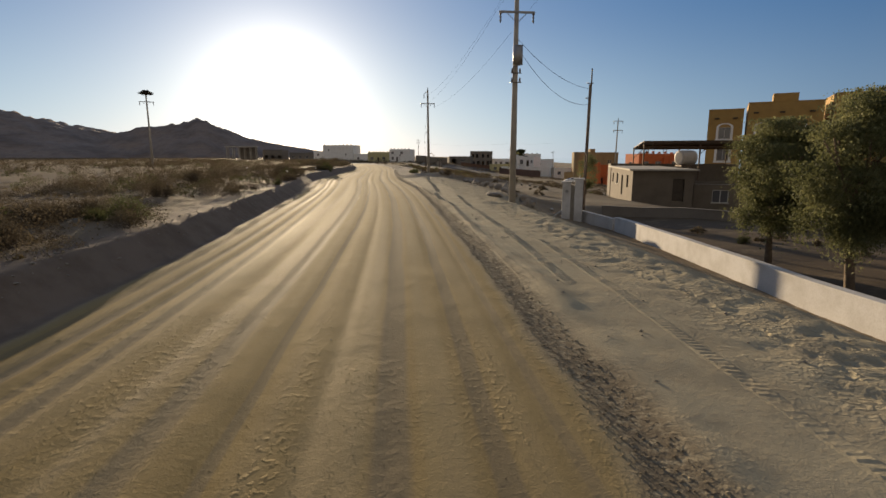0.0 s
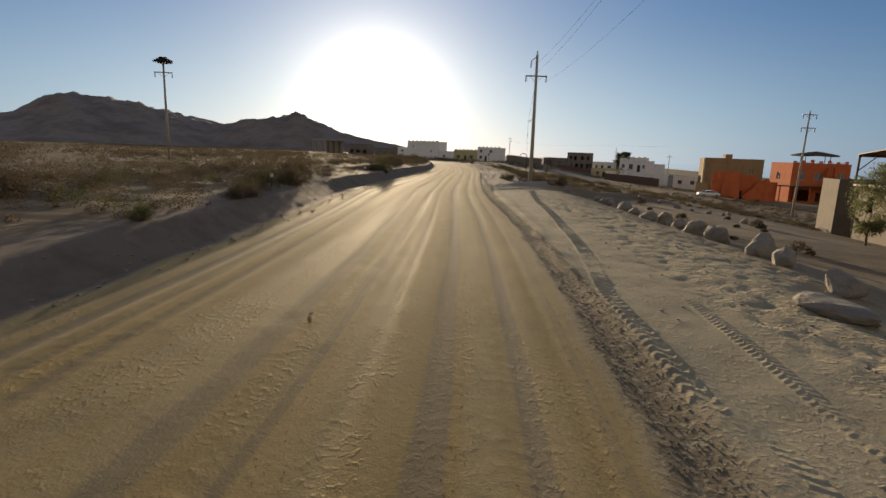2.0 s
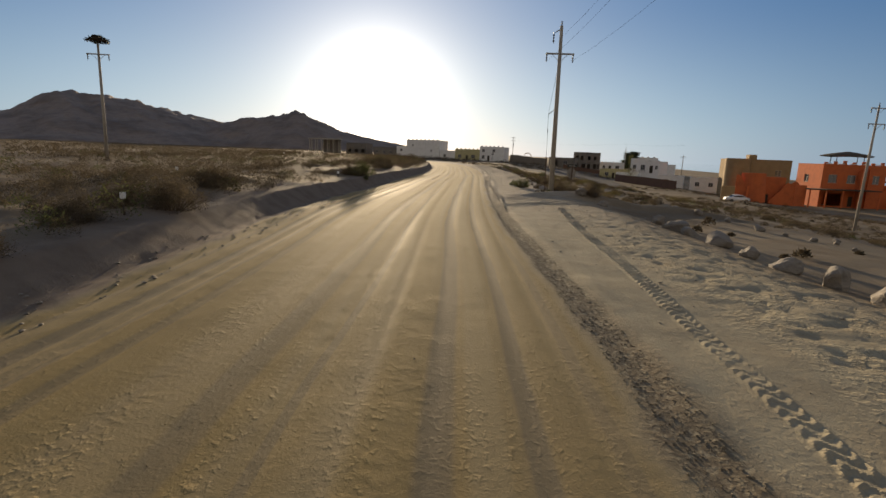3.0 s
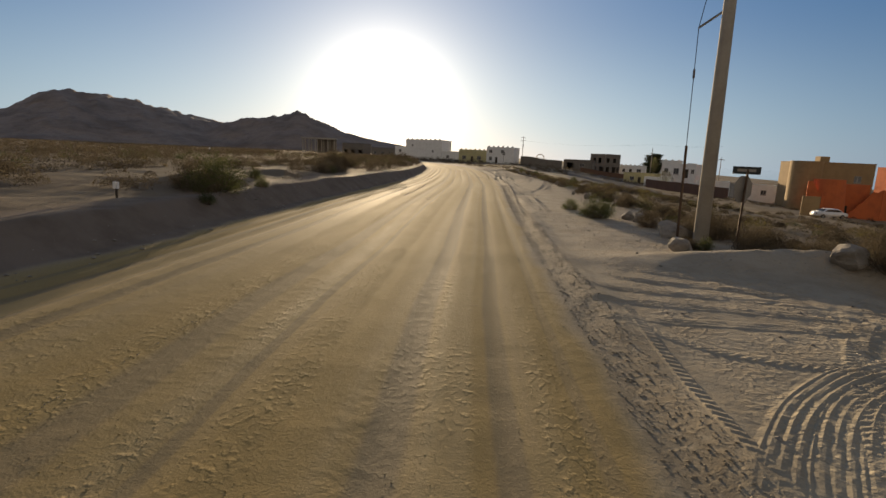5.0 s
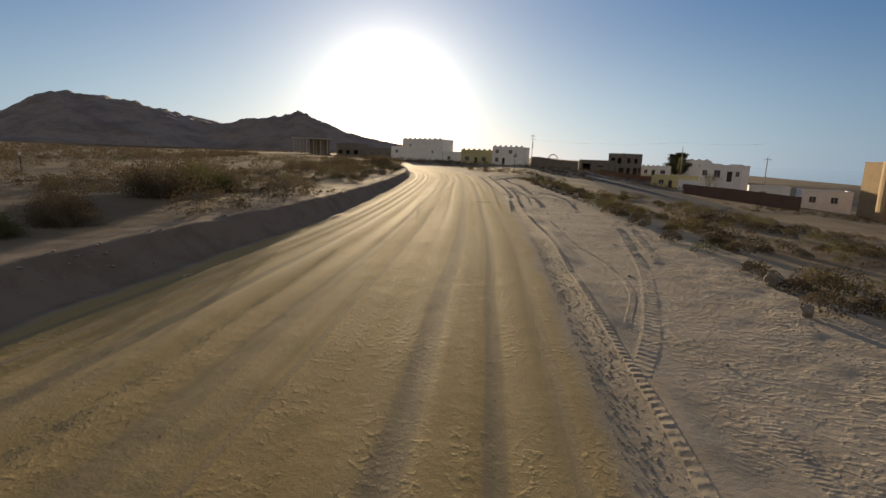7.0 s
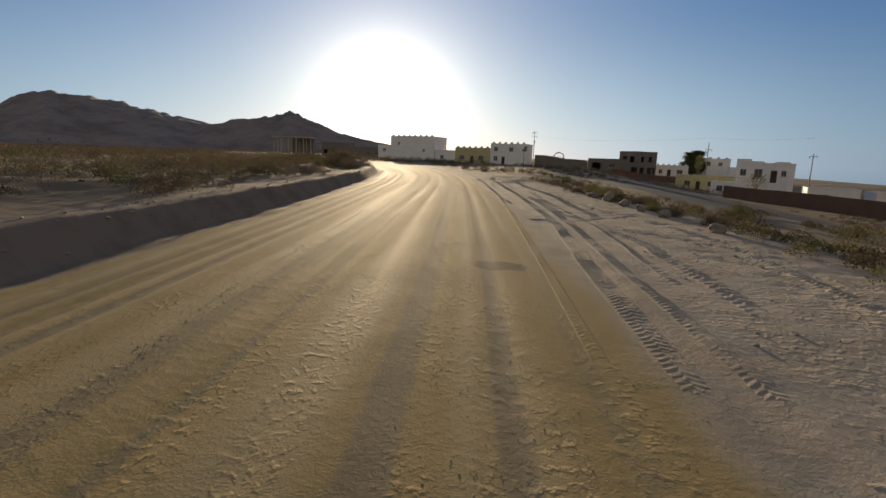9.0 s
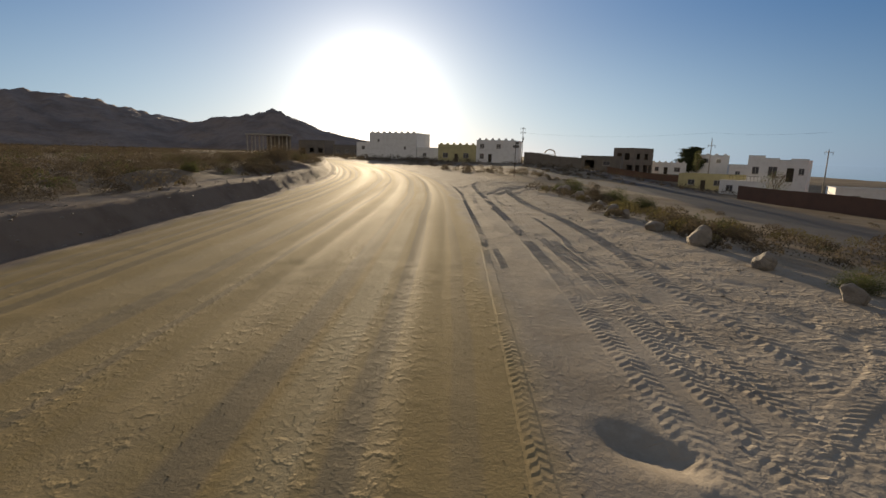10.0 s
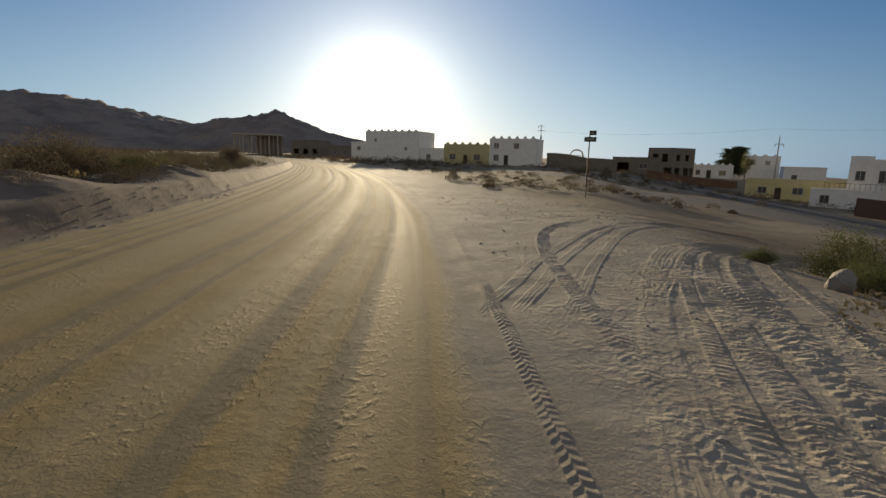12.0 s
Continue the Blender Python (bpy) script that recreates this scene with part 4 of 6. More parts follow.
def palapa(at, r, tall, label, oval=1.5):
    t = thing("palapa", label, "thatched roof", at)
    bm = bmesh.new()
    rings = ((0.02, tall + 0.9), (0.35, tall + 0.62), (0.7, tall + 0.25), (1.0, tall - 0.25), (0.96, tall - 0.42), (0.6, tall + 0.05), (0.02, tall + 0.4))
    n, prev = 26, None
    for f, z in rings:
        ring = [bm.verts.new((oval * r * f * math.cos(2 * math.pi * k / n) * (1 + 0.05 * math.sin(7 * k)), r * f * math.sin(2 * math.pi * k / n), z + (0.08 * math.sin(k * 5.3) if f > 0.9 else 0))) for k in range(n)]
        if prev:
            for k in range(n):
                bm.faces.new((prev[k], prev[(k + 1) % n], ring[(k + 1) % n], ring[k]))
        prev = ring
    part("thatch", bm, M_THATCH, t)
    for a in range(4):
        x, y = oval * r * 0.7 * math.cos(a * 1.57 + 0.7), r * 0.7 * math.sin(a * 1.57 + 0.7)
        part("post", tubed((x, y, 0), (x, y, tall - 0.1), 0.1, 0.09), M_DARK, t)
    return t


palapa((71.0, 183.5, 3.0), 4.0, 2.8, "dark thatched palapa on the orange house's roof terrace")
part("finial", tubed((0, 0, 3.3), (0, 0, 4.4), 0.45, 0.2, sides=10), M_THATCH, palapa((80, 190, -6.9), 3.2, 6.4, "dark thatched palapa roof behind the orange house"))
t = thing("ruined_hut", "small orange ruined hut beside the orange house", "hut", ground_at(80.5, 176))
part("wall", boxed(0, 4.0, 0, 3, -1, 2.6, bevel=0.08), M_ORANGE, t)
# the wall is solid: a dark slab stands in for the opening's inner shade
part("opening", boxed(1.2, 2.6, -0.03, 0.05, 0.4, 1.8), M_DARK, t)
t = thing("gate_post", "low tan gate wall beside the parked car", "wall", ground_at(32.5, 150))
part("wall", boxed(0, 2.6, 0, 0.3, -0.5, 3.0, bevel=0.1), M_TAN, t)


def parked_car(at, turn):
    t = thing("car", "white parked saloon car in front of the house", "car", at, turn)
    prof = ((-2.2, 0.35), (-2.25, 0.75), (-2.1, 0.95), (-1.35, 1.02), (-0.75, 1.42), (0.75, 1.45), (1.45, 1.0), (2.0, 0.9), (2.2, 0.7), (2.2, 0.35))
    bm = bmesh.new()
    sides = [[bm.verts.new((x, y * (0.86 if z > 1.1 else 1.0), z)) for x, z in prof] for y in (-0.88, 0.88)]
    n = len(prof)
    for k in range(n):
        bm.faces.new((sides[0][k], sides[0][(k + 1) % n], sides[1][(k + 1) % n], sides[1][k]))
    bm.faces.new(sides[0][::-1])
    bm.faces.new(sides[1])
    bmesh.ops.recalc_face_normals(bm, faces=bm.faces)
    bmesh.ops.bevel(bm, geom=list(bm.edges), offset=0.05, segments=2, affect="EDGES")
    body = part("body", bm, M_CARPAINT, t, smooth=True)
    for y in (-0.83, 0.83):
        bm = bmesh.new()
        s = 1 if y > 0 else -1
        v = [bm.verts.new(p) for p in ((-1.2, y + 0.06 * s, 1.04), (1.25, y + 0.06 * s, 1.04), (0.7, y - 0.02 * s, 1.36), (-0.7, y - 0.02 * s, 1.34))]
        bm.faces.new(v if s < 0 else v[::-1])
        bmesh.ops.solidify(bm, geom=bm.faces[:], thickness=0.02)
        part("side_window", bm, M_GLASS, t)
    for x0, z0, x1, z1 in ((-1.42, 1.06, -0.84, 1.40), (1.42, 1.06, 0.86, 1.42)):
        bm = bmesh.new()
        v = [bm.verts.new(p) for p in ((x0, -0.72, z0), (x0, 0.72, z0), (x1, 0.66, z1), (x1, -0.66, z1))]
        bm.faces.new(v)
        bmesh.ops.solidify(bm, geom=bm.faces[:], thickness=0.06)
        part("windscreen", bm, M_GLASS, t)
    for x in (-1.4, 1.4):
        for y in (-0.82, 0.82):
            wl = part("wheel", tubed((x, y - 0.1, 0.32), (x, y + 0.1, 0.32), 0.32, sides=18), M_RUBBER, t)
            part("rim", tubed((x, y - 0.11, 0.32), (x, y + 0.11, 0.32), 0.19, sides=14), M_METAL, wl)
    for y in (-0.65, 0.65):
        part("lamp", boxed(-2.27, -2.2, y - 0.14, y + 0.14, 0.68, 0.82), M_REDWALL, t)
    return t


parked_car(ground_at(33.5, 143.5, 0.02), 10)

# ---- walled yard ----
boundary_wall("low white-painted block wall with peeling base", (10.4, 27.2), (10.5, -6.0), 0.72, M_WALLW, 0.22, 0.8)
boundary_wall("low white-painted block wall beside the meter pillar", (9.3, 30.9), (10.35, 27.5), 0.6, M_WALLW, 0.18, 0.8)
t = thing("meter_pillar", "white masonry electric meter pillar with two uprights", "meter pillar", ground_at(8.7, 30.6), -12)
part("upright", boxed(-0.62, -0.12, -0.28, 0.3, -0.5, 2.25, bevel=0.03), M_WALLW, t)
part("upright", boxed(0.1, 0.58, -0.45, 0.35, -0.5, 2.45, bevel=0.03), M_WALLW, t)
part("panel", boxed(-0.119, 0.099, -0.1, 0.25, -0.5, 2.1), M_CONCRETE, t)
part("cap", boxed(-0.7, -0.08, -0.34, 0.36, 2.252, 2.33, bevel=0.015), M_WALLW, t)
part("cap", boxed(0.05, 0.64, -0.5, 0.4, 2.452, 2.53, bevel=0.015), M_WALLW, t)
part("meter", tubed((-0.36, -0.36, 1.75), (-0.36, -0.27, 1.75), 0.1, sides=16), M_METAL, t)
part("conduit", tubed((0.35, 0.55, -0.3), (0.38, 0.55, 2.7), 0.035, sides=8), M_METAL, t)
for x, y, tall, r in ((10.3, 34.6, 8.3, 0.085), (9.75, 32.0, 9.2, 0.05)):
    t = thing("service_mast", "slim dark steel electric service mast", "mast", ground_at(x, y))
    part("mast", tubed((0, 0, -0.3), (0.1, 0, tall), r, r * 0.8, sides=10), M_RUST, t)
    part("bracket", boxed(-0.16, 0.2, -0.03, 0.03, tall - 0.9, tall - 0.84), M_RUST, t)
# flat-roofed grey shed with a long windowed side
t = house("shed", "long grey-brown block shed with a flat concrete roof", ground_at(18.2, 48.4), -10, 5.4, 17.5, 2.85, M_SHED,
          front=[("d", 3.6, 4.6, 0, 2.1)], side=[("o", 1.4, 2.6, 1.1, 2.2), ("w", 5.4, 6.8, 1.1, 2.3), ("o", 9.6, 10.8, 0.1, 2.2), ("o", 13.4, 14.6, 1.1, 2.3)], parapet=0)
part("slab", boxed(-0.35, 5.7, -0.5, 17.8, 2.852, 3.0, bevel=0.02), M_CONCRETE, t)
house("outbuilding", "low dark outbuilding with pale window frames", ground_at(23.9, 48.2), -14, 11, 7, 2.5, M_SHED,
      front=[("w", 1.6, 3.0, 0.8, 2.0), ("w", 5.6, 7.0, 0.8, 2.0), ("d", 8.4, 9.4, 0, 2.1)], parapet=0)
house("outbuilding", "grey-brown block wall building behind the shed", ground_at(23.0, 72), -12, 16, 5, 4.6, M_SHED, front=(), parapet=0)
boundary_wall("low grey retaining wall across the sunken yard", (11.3, 33.4), (24.0, 25.4), 0.55, M_BLOCK, 0.2, 0.8)
# water tank on a steel stand
t = thing("water_tank", "beige plastic water tank on a rusty steel stand", "water tank", ground_at(25.0, 53.0))
bm = bmesh.new()
for a0, a1, r0, r1 in ((-0.85, -0.76, 0.54, 0.74), (-0.76, 0.76, 0.74, 0.74), (0.76, 0.85, 0.74, 0.54)):
    tube(bm, (a0, 0.3 * a0, 5.3), (a1, 0.3 * a1, 5.3), r0, r1, sides=24)
tank = part("tank", bm, M_TANK, t)
for a0 in (-0.4, 0.0, 0.4):
    part("rib", tubed((a0 - 0.03, 0.3 * a0 - 0.009, 5.3), (a0 + 0.03, 0.3 * a0 + 0.009, 5.3), 0.76, sides=24), M_TANK, tank)
for k in range(4):
    x, y = 0.5 * (1 if k % 2 else -1), 0.5 * (1 if k > 1 else -1)
    part("leg", tubed((x * 1.3, y * 1.3, -0.3), (x, y, 4.45), 0.06, sides=6), M_RUST, t)
part("platform", boxed(-0.75, 0.75, -0.75, 0.75, 4.45, 4.55), M_RUST, t)
for a0 in (-1, 1):
    part("brace", tubed((0.62 * a0, -0.62, 0.2), (-0.5 * a0, -0.5, 4.2), 0.03, sides=5), M_RUST, t)
# shade roof on posts
t = thing("carport", "large dark metal carport roof on slim posts", "carport", ground_at(27.3, 74.0), -14)
for k in range(20):
    bm = bmesh.new()
    x0, x1 = k * 1.0, k * 1.0 + 0.97
    v = [bm.verts.new(p) for p in ((x0, -7.4, 8.2), (x1, -7.4, 8.2), (x1, 9, 7.6), (x0, 9, 7.6), (x0, -7.4, 8.28), (x1, -7.4, 8.28), (x1, 9, 7.68), (x0, 9, 7.68))]
    for q in ((3, 2, 1, 0), (4, 5, 6, 7), (0, 1, 5, 4), (1, 2, 6, 5), (2, 3, 7, 6), (3, 0, 4, 7)):
        bm.faces.new([v[i] for i in q])
    part("roof_sheet", bm, M_RUST, t)
for y, z in ((-7.2, 7.97), (0.0, 7.7), (8.7, 7.38)):
    part("beam", boxed(0, 20, y - 0.08, y + 0.08, z, z + 0.22), M_RUST, t)
for x in (0.1, 6.7, 13.3, 19.8):
    for y, top in ((-7.1, 7.97), (8.6, 7.38)):
        part("post", tubed((x, y, -0.5), (x, y, top), 0.1, sides=8), M_RUST, t)
        part("strut", tubed((x, y, top - 1.4), (x + 1.3 if x < 15 else x - 1.0, y, top), 0.05, sides=6), M_RUST, t)
# ochre three storey house in stepped bays
def arched_trim(owner, x0, x1, z0, z1):
    """A white rendered surround with an arched head round a window."""
    bm = bmesh.new()
    for a in ((x0 - 0.5, x0 - 0.05, z0 - 0.1, z1), (x1 + 0.05, x1 + 0.5, z0 - 0.1, z1), (x0 - 0.6, x1 + 0.6, z0 - 0.5, z0 - 0.1)):
        box(bm, a[0], a[1], -0.12, -0.004, a[2], a[3], bevel=0.03)
    cx, r0, r1 = (x0 + x1) / 2, (x1 - x0) / 2 + 0.05, (x1 - x0) / 2 + 0.5
    for k in range(10):
        a0, a1 = math.pi * k / 10, math.pi * (k + 1) / 10
        q = [(cx + r * math.cos(a), y, z1 + 0.55 * r * math.sin(a)) for y in (-0.12, -0.004) for r, a in ((r0, a0), (r1, a0), (r1, a1), (r0, a1))]
        v = [bm.verts.new(p) for p in q]
        for f in ((0, 1, 2, 3), (7, 6, 5, 4), (1, 5, 6, 2), (0, 3, 7, 4)):
            bm.faces.new([v[i] for i in f])
    part("window_trim", bm, M_WHITE, owner, "white rendered arched window surround")


t = house("ochre_house", "ochre three storey house with white arched window trim", (56.0, 115.0, -2.9), -27, 6.6, 14, 15.3, M_OCHRE,
          front=[("w", 2.2, 4.4, 9.2, 11.6), ("w", 2.2, 4.4, 4.6, 7.0), ("d", 2.6, 4.0, 0.1, 2.6)], side=[("w", 4, 6, 9.2, 11.4)], parapet=0.25)
for z in (9.2, 4.6):
    arched_trim(t, 2.2, 4.4, z, z + 2.4)
for x in (1.2, 4.6):
    part("beam_end", boxed(x, x + 0.9, -0.5, -0.004, 13.3, 13.6, bevel=0.03), M_DARK, t)
t = house("ochre_house", "taller ochre bay of the house with a rounded balcony", (62.3, 111.2, -2.9), -27, 13, 14, 16.4, M_OCHRE,
          front=[("w", 1.8, 4.0, 9.2, 11.6), ("w", 7.8, 10.0, 9.2, 11.6), ("w", 7.8, 10.0, 4.6, 7.0)], parapet=0.25)
for x, z in ((1.8, 9.2), (7.8, 9.2), (7.8, 4.6)):
    arched_trim(t, x, x + 2.2, z, z + 2.4)
part("balcony", tubed((2.9, 0.1, 6.4), (2.9, 0.1, 8.6), 2.4, 2.5, sides=24), M_OCHRE, t)
part("roof_room", boxed(4.5, 9.0, 5, 9, 16.0, 18.6, bevel=0.06), M_OCHRE, t)
for x in (1.0, 5.6, 10.6):
    part("beam_end", boxed(x, x + 0.9, -0.5, -0.004, 14.2, 14.5, bevel=0.03), M_DARK, t)
house("ochre_house", "tallest ochre wing at the end of the house", (75.4, 104.6, -2.9), -27, 10, 14, 17.6, M_OCHRE, front=[("w", 2.2, 3.8, 9.2, 11)], parapet=0.25)
t = thing("storage_bin", "white plastic storage bins in the yard", "bin", ground_at(18.6, 16.8), -20)
part("bin", boxed(-0.9, -0.25, -0.35, 0.35, 0.0, 1.25, bevel=0.05), M_WHITE, t)
part("bin", boxed(-0.1, 0.85, -0.4, 0.4, 0.0, 1.6, bevel=0.05), M_WHITE, t)

# ---- plants ----
def leafy(rng, n, shape, size, flat=0.0):
    """n small leaf blades: triangles at points given by shape(rng), as vertex and face lists."""
    V, F = [], []
    for k in range(n):
        p, way = shape(rng)
        s = size * rng.uniform(0.6, 1.4)
        a = (way + Vector((rng.uniform(-1, 1), rng.uniform(-1, 1), rng.uniform(-0.6, 1.0))) * 0.8).normalized()
        b = a.cross(Vector((rng.uniform(-1, 1), rng.uniform(-1, 1), rng.uniform(-1, 1)))).normalized()
        i = len(V)
        V += [p - b * s * 0.28, p + b * s * 0.28, p + a * s]
        F.append((i, i + 1, i + 2))
    return V, F


def mesh_of(name, groups):
    """One mesh out of (verts, faces, material) groups."""
    me = bpy.data.meshes.new(name)
    V, F, mi = [], [], []
    for k, (v, f, m) in enumerate(groups):
        off = len(V)
        V += [tuple(p) for p in v]
        F += [tuple(i + off for i in q) for q in f]
        mi += [k] * len(f)
        me.materials.append(m)
    me.from_pydata(V, [], F)
    me.polygons.foreach_set("material_index", np.array(mi, dtype=np.int32))
    me.update()
    return me


def stick(V, F, a, b, r):
    """A thin three-sided twig from a to b."""
    axis = (b - a).normalized()
    s = axis.orthogonal().normalized() * r
    t = axis.cross(s)
    i = len(V)
    V += [a + s, a - 0.5 * s + 0.87 * t, a - 0.5 * s - 0.87 * t, b]
    F += [(i, i + 1, i + 3), (i + 1, i + 2, i + 3), (i + 2, i, i + 3)]


def bush_mesh(seed, leaves, mat, blade=0.05, dense=0.55):
    """A rounded desert shrub about one metre across, of twigs and small leaves in clumps."""
    rng = random.Random(seed)
    V, F = [], []
    tips = []
    for k in range(90):
        a, e = rng.uniform(0, 2 * math.pi), math.asin(rng.uniform(0.08, 1.0))
        L = rng.uniform(0.3, 0.52)
        b = Vector((L * math.cos(a) * math.cos(e), L * math.sin(a) * math.cos(e), 0.04 + L * math.sin(e) * 1.15))
        stick(V, F, Vector((0.05 * math.cos(a), 0.05 * math.sin(a), -0.05)), b, 0.008)
        tips.append(b)

    def shape(r):
        c = r.choice(tips) * r.uniform(dense, 1.06)
        p = c + Vector((r.gauss(0, 0.055), r.gauss(0, 0.055), r.gauss(0, 0.045)))
        p.z = max(p.z, 0.0)
        return p, p.normalized()

    lv, lf = leafy(rng, leaves, shape, blade)
    return mesh_of("bush", [(V, F, M_BARK), (lv, lf, mat)])


def tuft_mesh(seed, mat, blades=60, tall=0.35):
    rng = random.Random(seed)
    V, F = [], []
    for k in range(blades):
        a, lean = rng.uniform(0, 2 * math.pi), rng.uniform(0.05, 0.8)
        r = rng.uniform(0, 0.1)
        p = Vector((r * math.cos(a), r * math.sin(a), -0.02))
        L = tall * rng.uniform(0.5, 1.2)
        q = p + Vector((math.cos(a) * lean, math.sin(a) * lean, 1)).normalized() * L
        s = Vector((-math.sin(a), math.cos(a), 0)) * 0.008
        i = len(V)
        V += [p - s, p + s, q]
        F.append((i, i + 1, i + 2))
    return mesh_of("grass_tuft", [(V, F, mat)])


BUSH_SCRUB = [bush_mesh(10 + k, 8000, M_SCRUB, 0.021) for k in range(4)]
BUSH_GREEN = [bush_mesh(20 + k, 8000, M_GREENBUSH, 0.022) for k in range(3)]
TUFTS = [tuft_mesh(30 + k, M_DRYGRASS) for k in range(3)]


def put(name, me, at, size, turn, label, category, group):
    ob = new(name, me)
    sx, sy, sz = size
    ob.matrix_basis = Matrix.Translation(at) @ Matrix.Rotation(turn, 4, "Z") @ Matrix.Diagonal((sx, sy, sz, 1))
    return tagged(ob, label, category, group)


def bush(x, y, wide, tall, green=False, sink=0.03):
    k = int(abs(x * 7 + y * 13)) % 3
    me = (BUSH_GREEN if green else BUSH_SCRUB)[k]
    label = "rounded green desert shrub on sandy ground" if green else "dry brown desert shrub on sandy ground"
    return put("shrub", me, (x, y, hz(x, y) - sink), (wide, wide, tall / 0.6), (x * 3.1 + y) % 6.28, label, "shrub", "shrubs beside the road")


# shrubs that stand out along the verges
for x, y, w, tall, green in ((-4.91, 77.9, 1.6, 0.9, True), (-5.75, 80.4, 0.85, 0.5, True), (-17.14, 72.63, 2.12, 1.18, True), (-18.24, 72.88, 1.77, 0.94, False), (-17.14, 75.2, 0.59, 0.47, True), (-16.16, 70.8, 0.59, 0.41, True), (-21.53, 86.05, 1.06, 0.71, False), (-20.43, 86.91, 1.53, 0.83, False), (-22.39, 91.79, 1.77, 0.94, False), (-23.36, 96.42, 3.07, 1.53, False), (-34.6, 151.3, 3.0, 1.7, False), (-37.1, 155.6, 2.5, 1.2, False), (-34.9, 154.7, 1.4, 0.8, True), (-37.6, 161.9, 1.8, 0.9, False), (-8.2, 14.3, 1.7, 0.75, True), (-8.9, 13.9, 0.8, 0.45, True), (-9.8, 12.6, 1.6, 0.7, False), (-8.0, 9.6, 1.5, 0.7, False), (-11.0, 15.4, 1.4, 0.7, False), (-21.04, 90.81, 1.77, 0.89, False), (-20.8, 89.1, 1.06, 0.59, True), (-24.95, 100.33, 2.83, 1.3, True), (-10.2, 15.8, 1.9, 0.8, False), (-14.2, 44.6, 1.7, 0.8, False), (-15.5, 47.5, 1.8, 0.9, False), (-17.0, 54.0, 3.0, 1.1, False), (-18.48, 76.9, 0.59, 0.53, True), (-17.26, 73.49, 0.59, 0.47, False),
                             (-3.6, 87.15, 0.83, 0.59, False), (-2.99, 84.71, 1.06, 0.71, False), (-1.77, 81.78, 1.18, 0.71, False), (-26.6, 102.5, 2.4, 1.5, False), (-24.5, 101.5, 1.6, 1.0, False),
                             (0.31, 69.95, 1.53, 1.06, False), (1.28, 72.39, 1.06, 0.59, True), (-1.89, 74.46, 1.42, 0.94, False), (-2.56, 73.98, 1.06, 0.71, False), (-1.52, 72.02, 1.06, 0.65, False), (-2.74, 71.78, 0.59, 0.41, True), (-3.35, 75.93, 0.94, 0.59, False), (-0.67, 73.24, 1.53, 0.83, False), (1.28, 74.95, 1.42, 0.71, False), (-0.91, 76.17, 1.18, 0.71, False), (-3.11, 71.78, 0.59, 0.35, False),
                             (-9.8, 147.2, 1.9, 1.1, True), (-8.98, 121.42, 1.10, 0.50, False), (-3.90, 130.40, 1.30, 0.90, True), (-9.29, 123.18, 0.80, 0.40, True), (-8.00, 119.42, 1.20, 0.50, False), (-9.2, 141.6, 1.5, 0.9, True), (-10.6, 137.6, 0.9, 0.5, True), (-8.4, 131.0, 1.1, 0.5, False), (-7.6, 134.2, 1.4, 0.6, True), (-12.2, 149.6, 1.9, 1.15, True),
                             (-13.2, 147.2, 1.2, 0.7, True), (-11.0, 148.2, 1.7, 1.1, False), (-14.0, 149.6, 0.8, 0.4, True), (-32.8, 145.4, 1.3, 0.8, False), (-27.8, 132.2, 0.8, 0.5, True), (-30.6, 141, 0.7, 0.5, False),
                             (-45.5, 177, 2.6, 1.7, False), (-49, 182, 2.2, 1.5, False), (-52, 178, 2.0, 1.3, False), (-12.0, 40.5, 1.5, 0.8, False), (-13.6, 47.4, 2.1, 1.1, False), (-10.6, 34.0, 0.7, 0.5, True),
                             (-11.6, 22.0, 1.5, 0.9, False), (-9.9, 13.4, 1.2, 0.7, False), (-8.6, 10.6, 0.9, 0.5, False), (-12.2, 14.0, 1.8, 0.9, False), (-17.4, 36.0, 2.2, 1.1, False), (14.6, 22.4, 0.7, 0.5, True)):
    bush(x, y, w, tall, green)


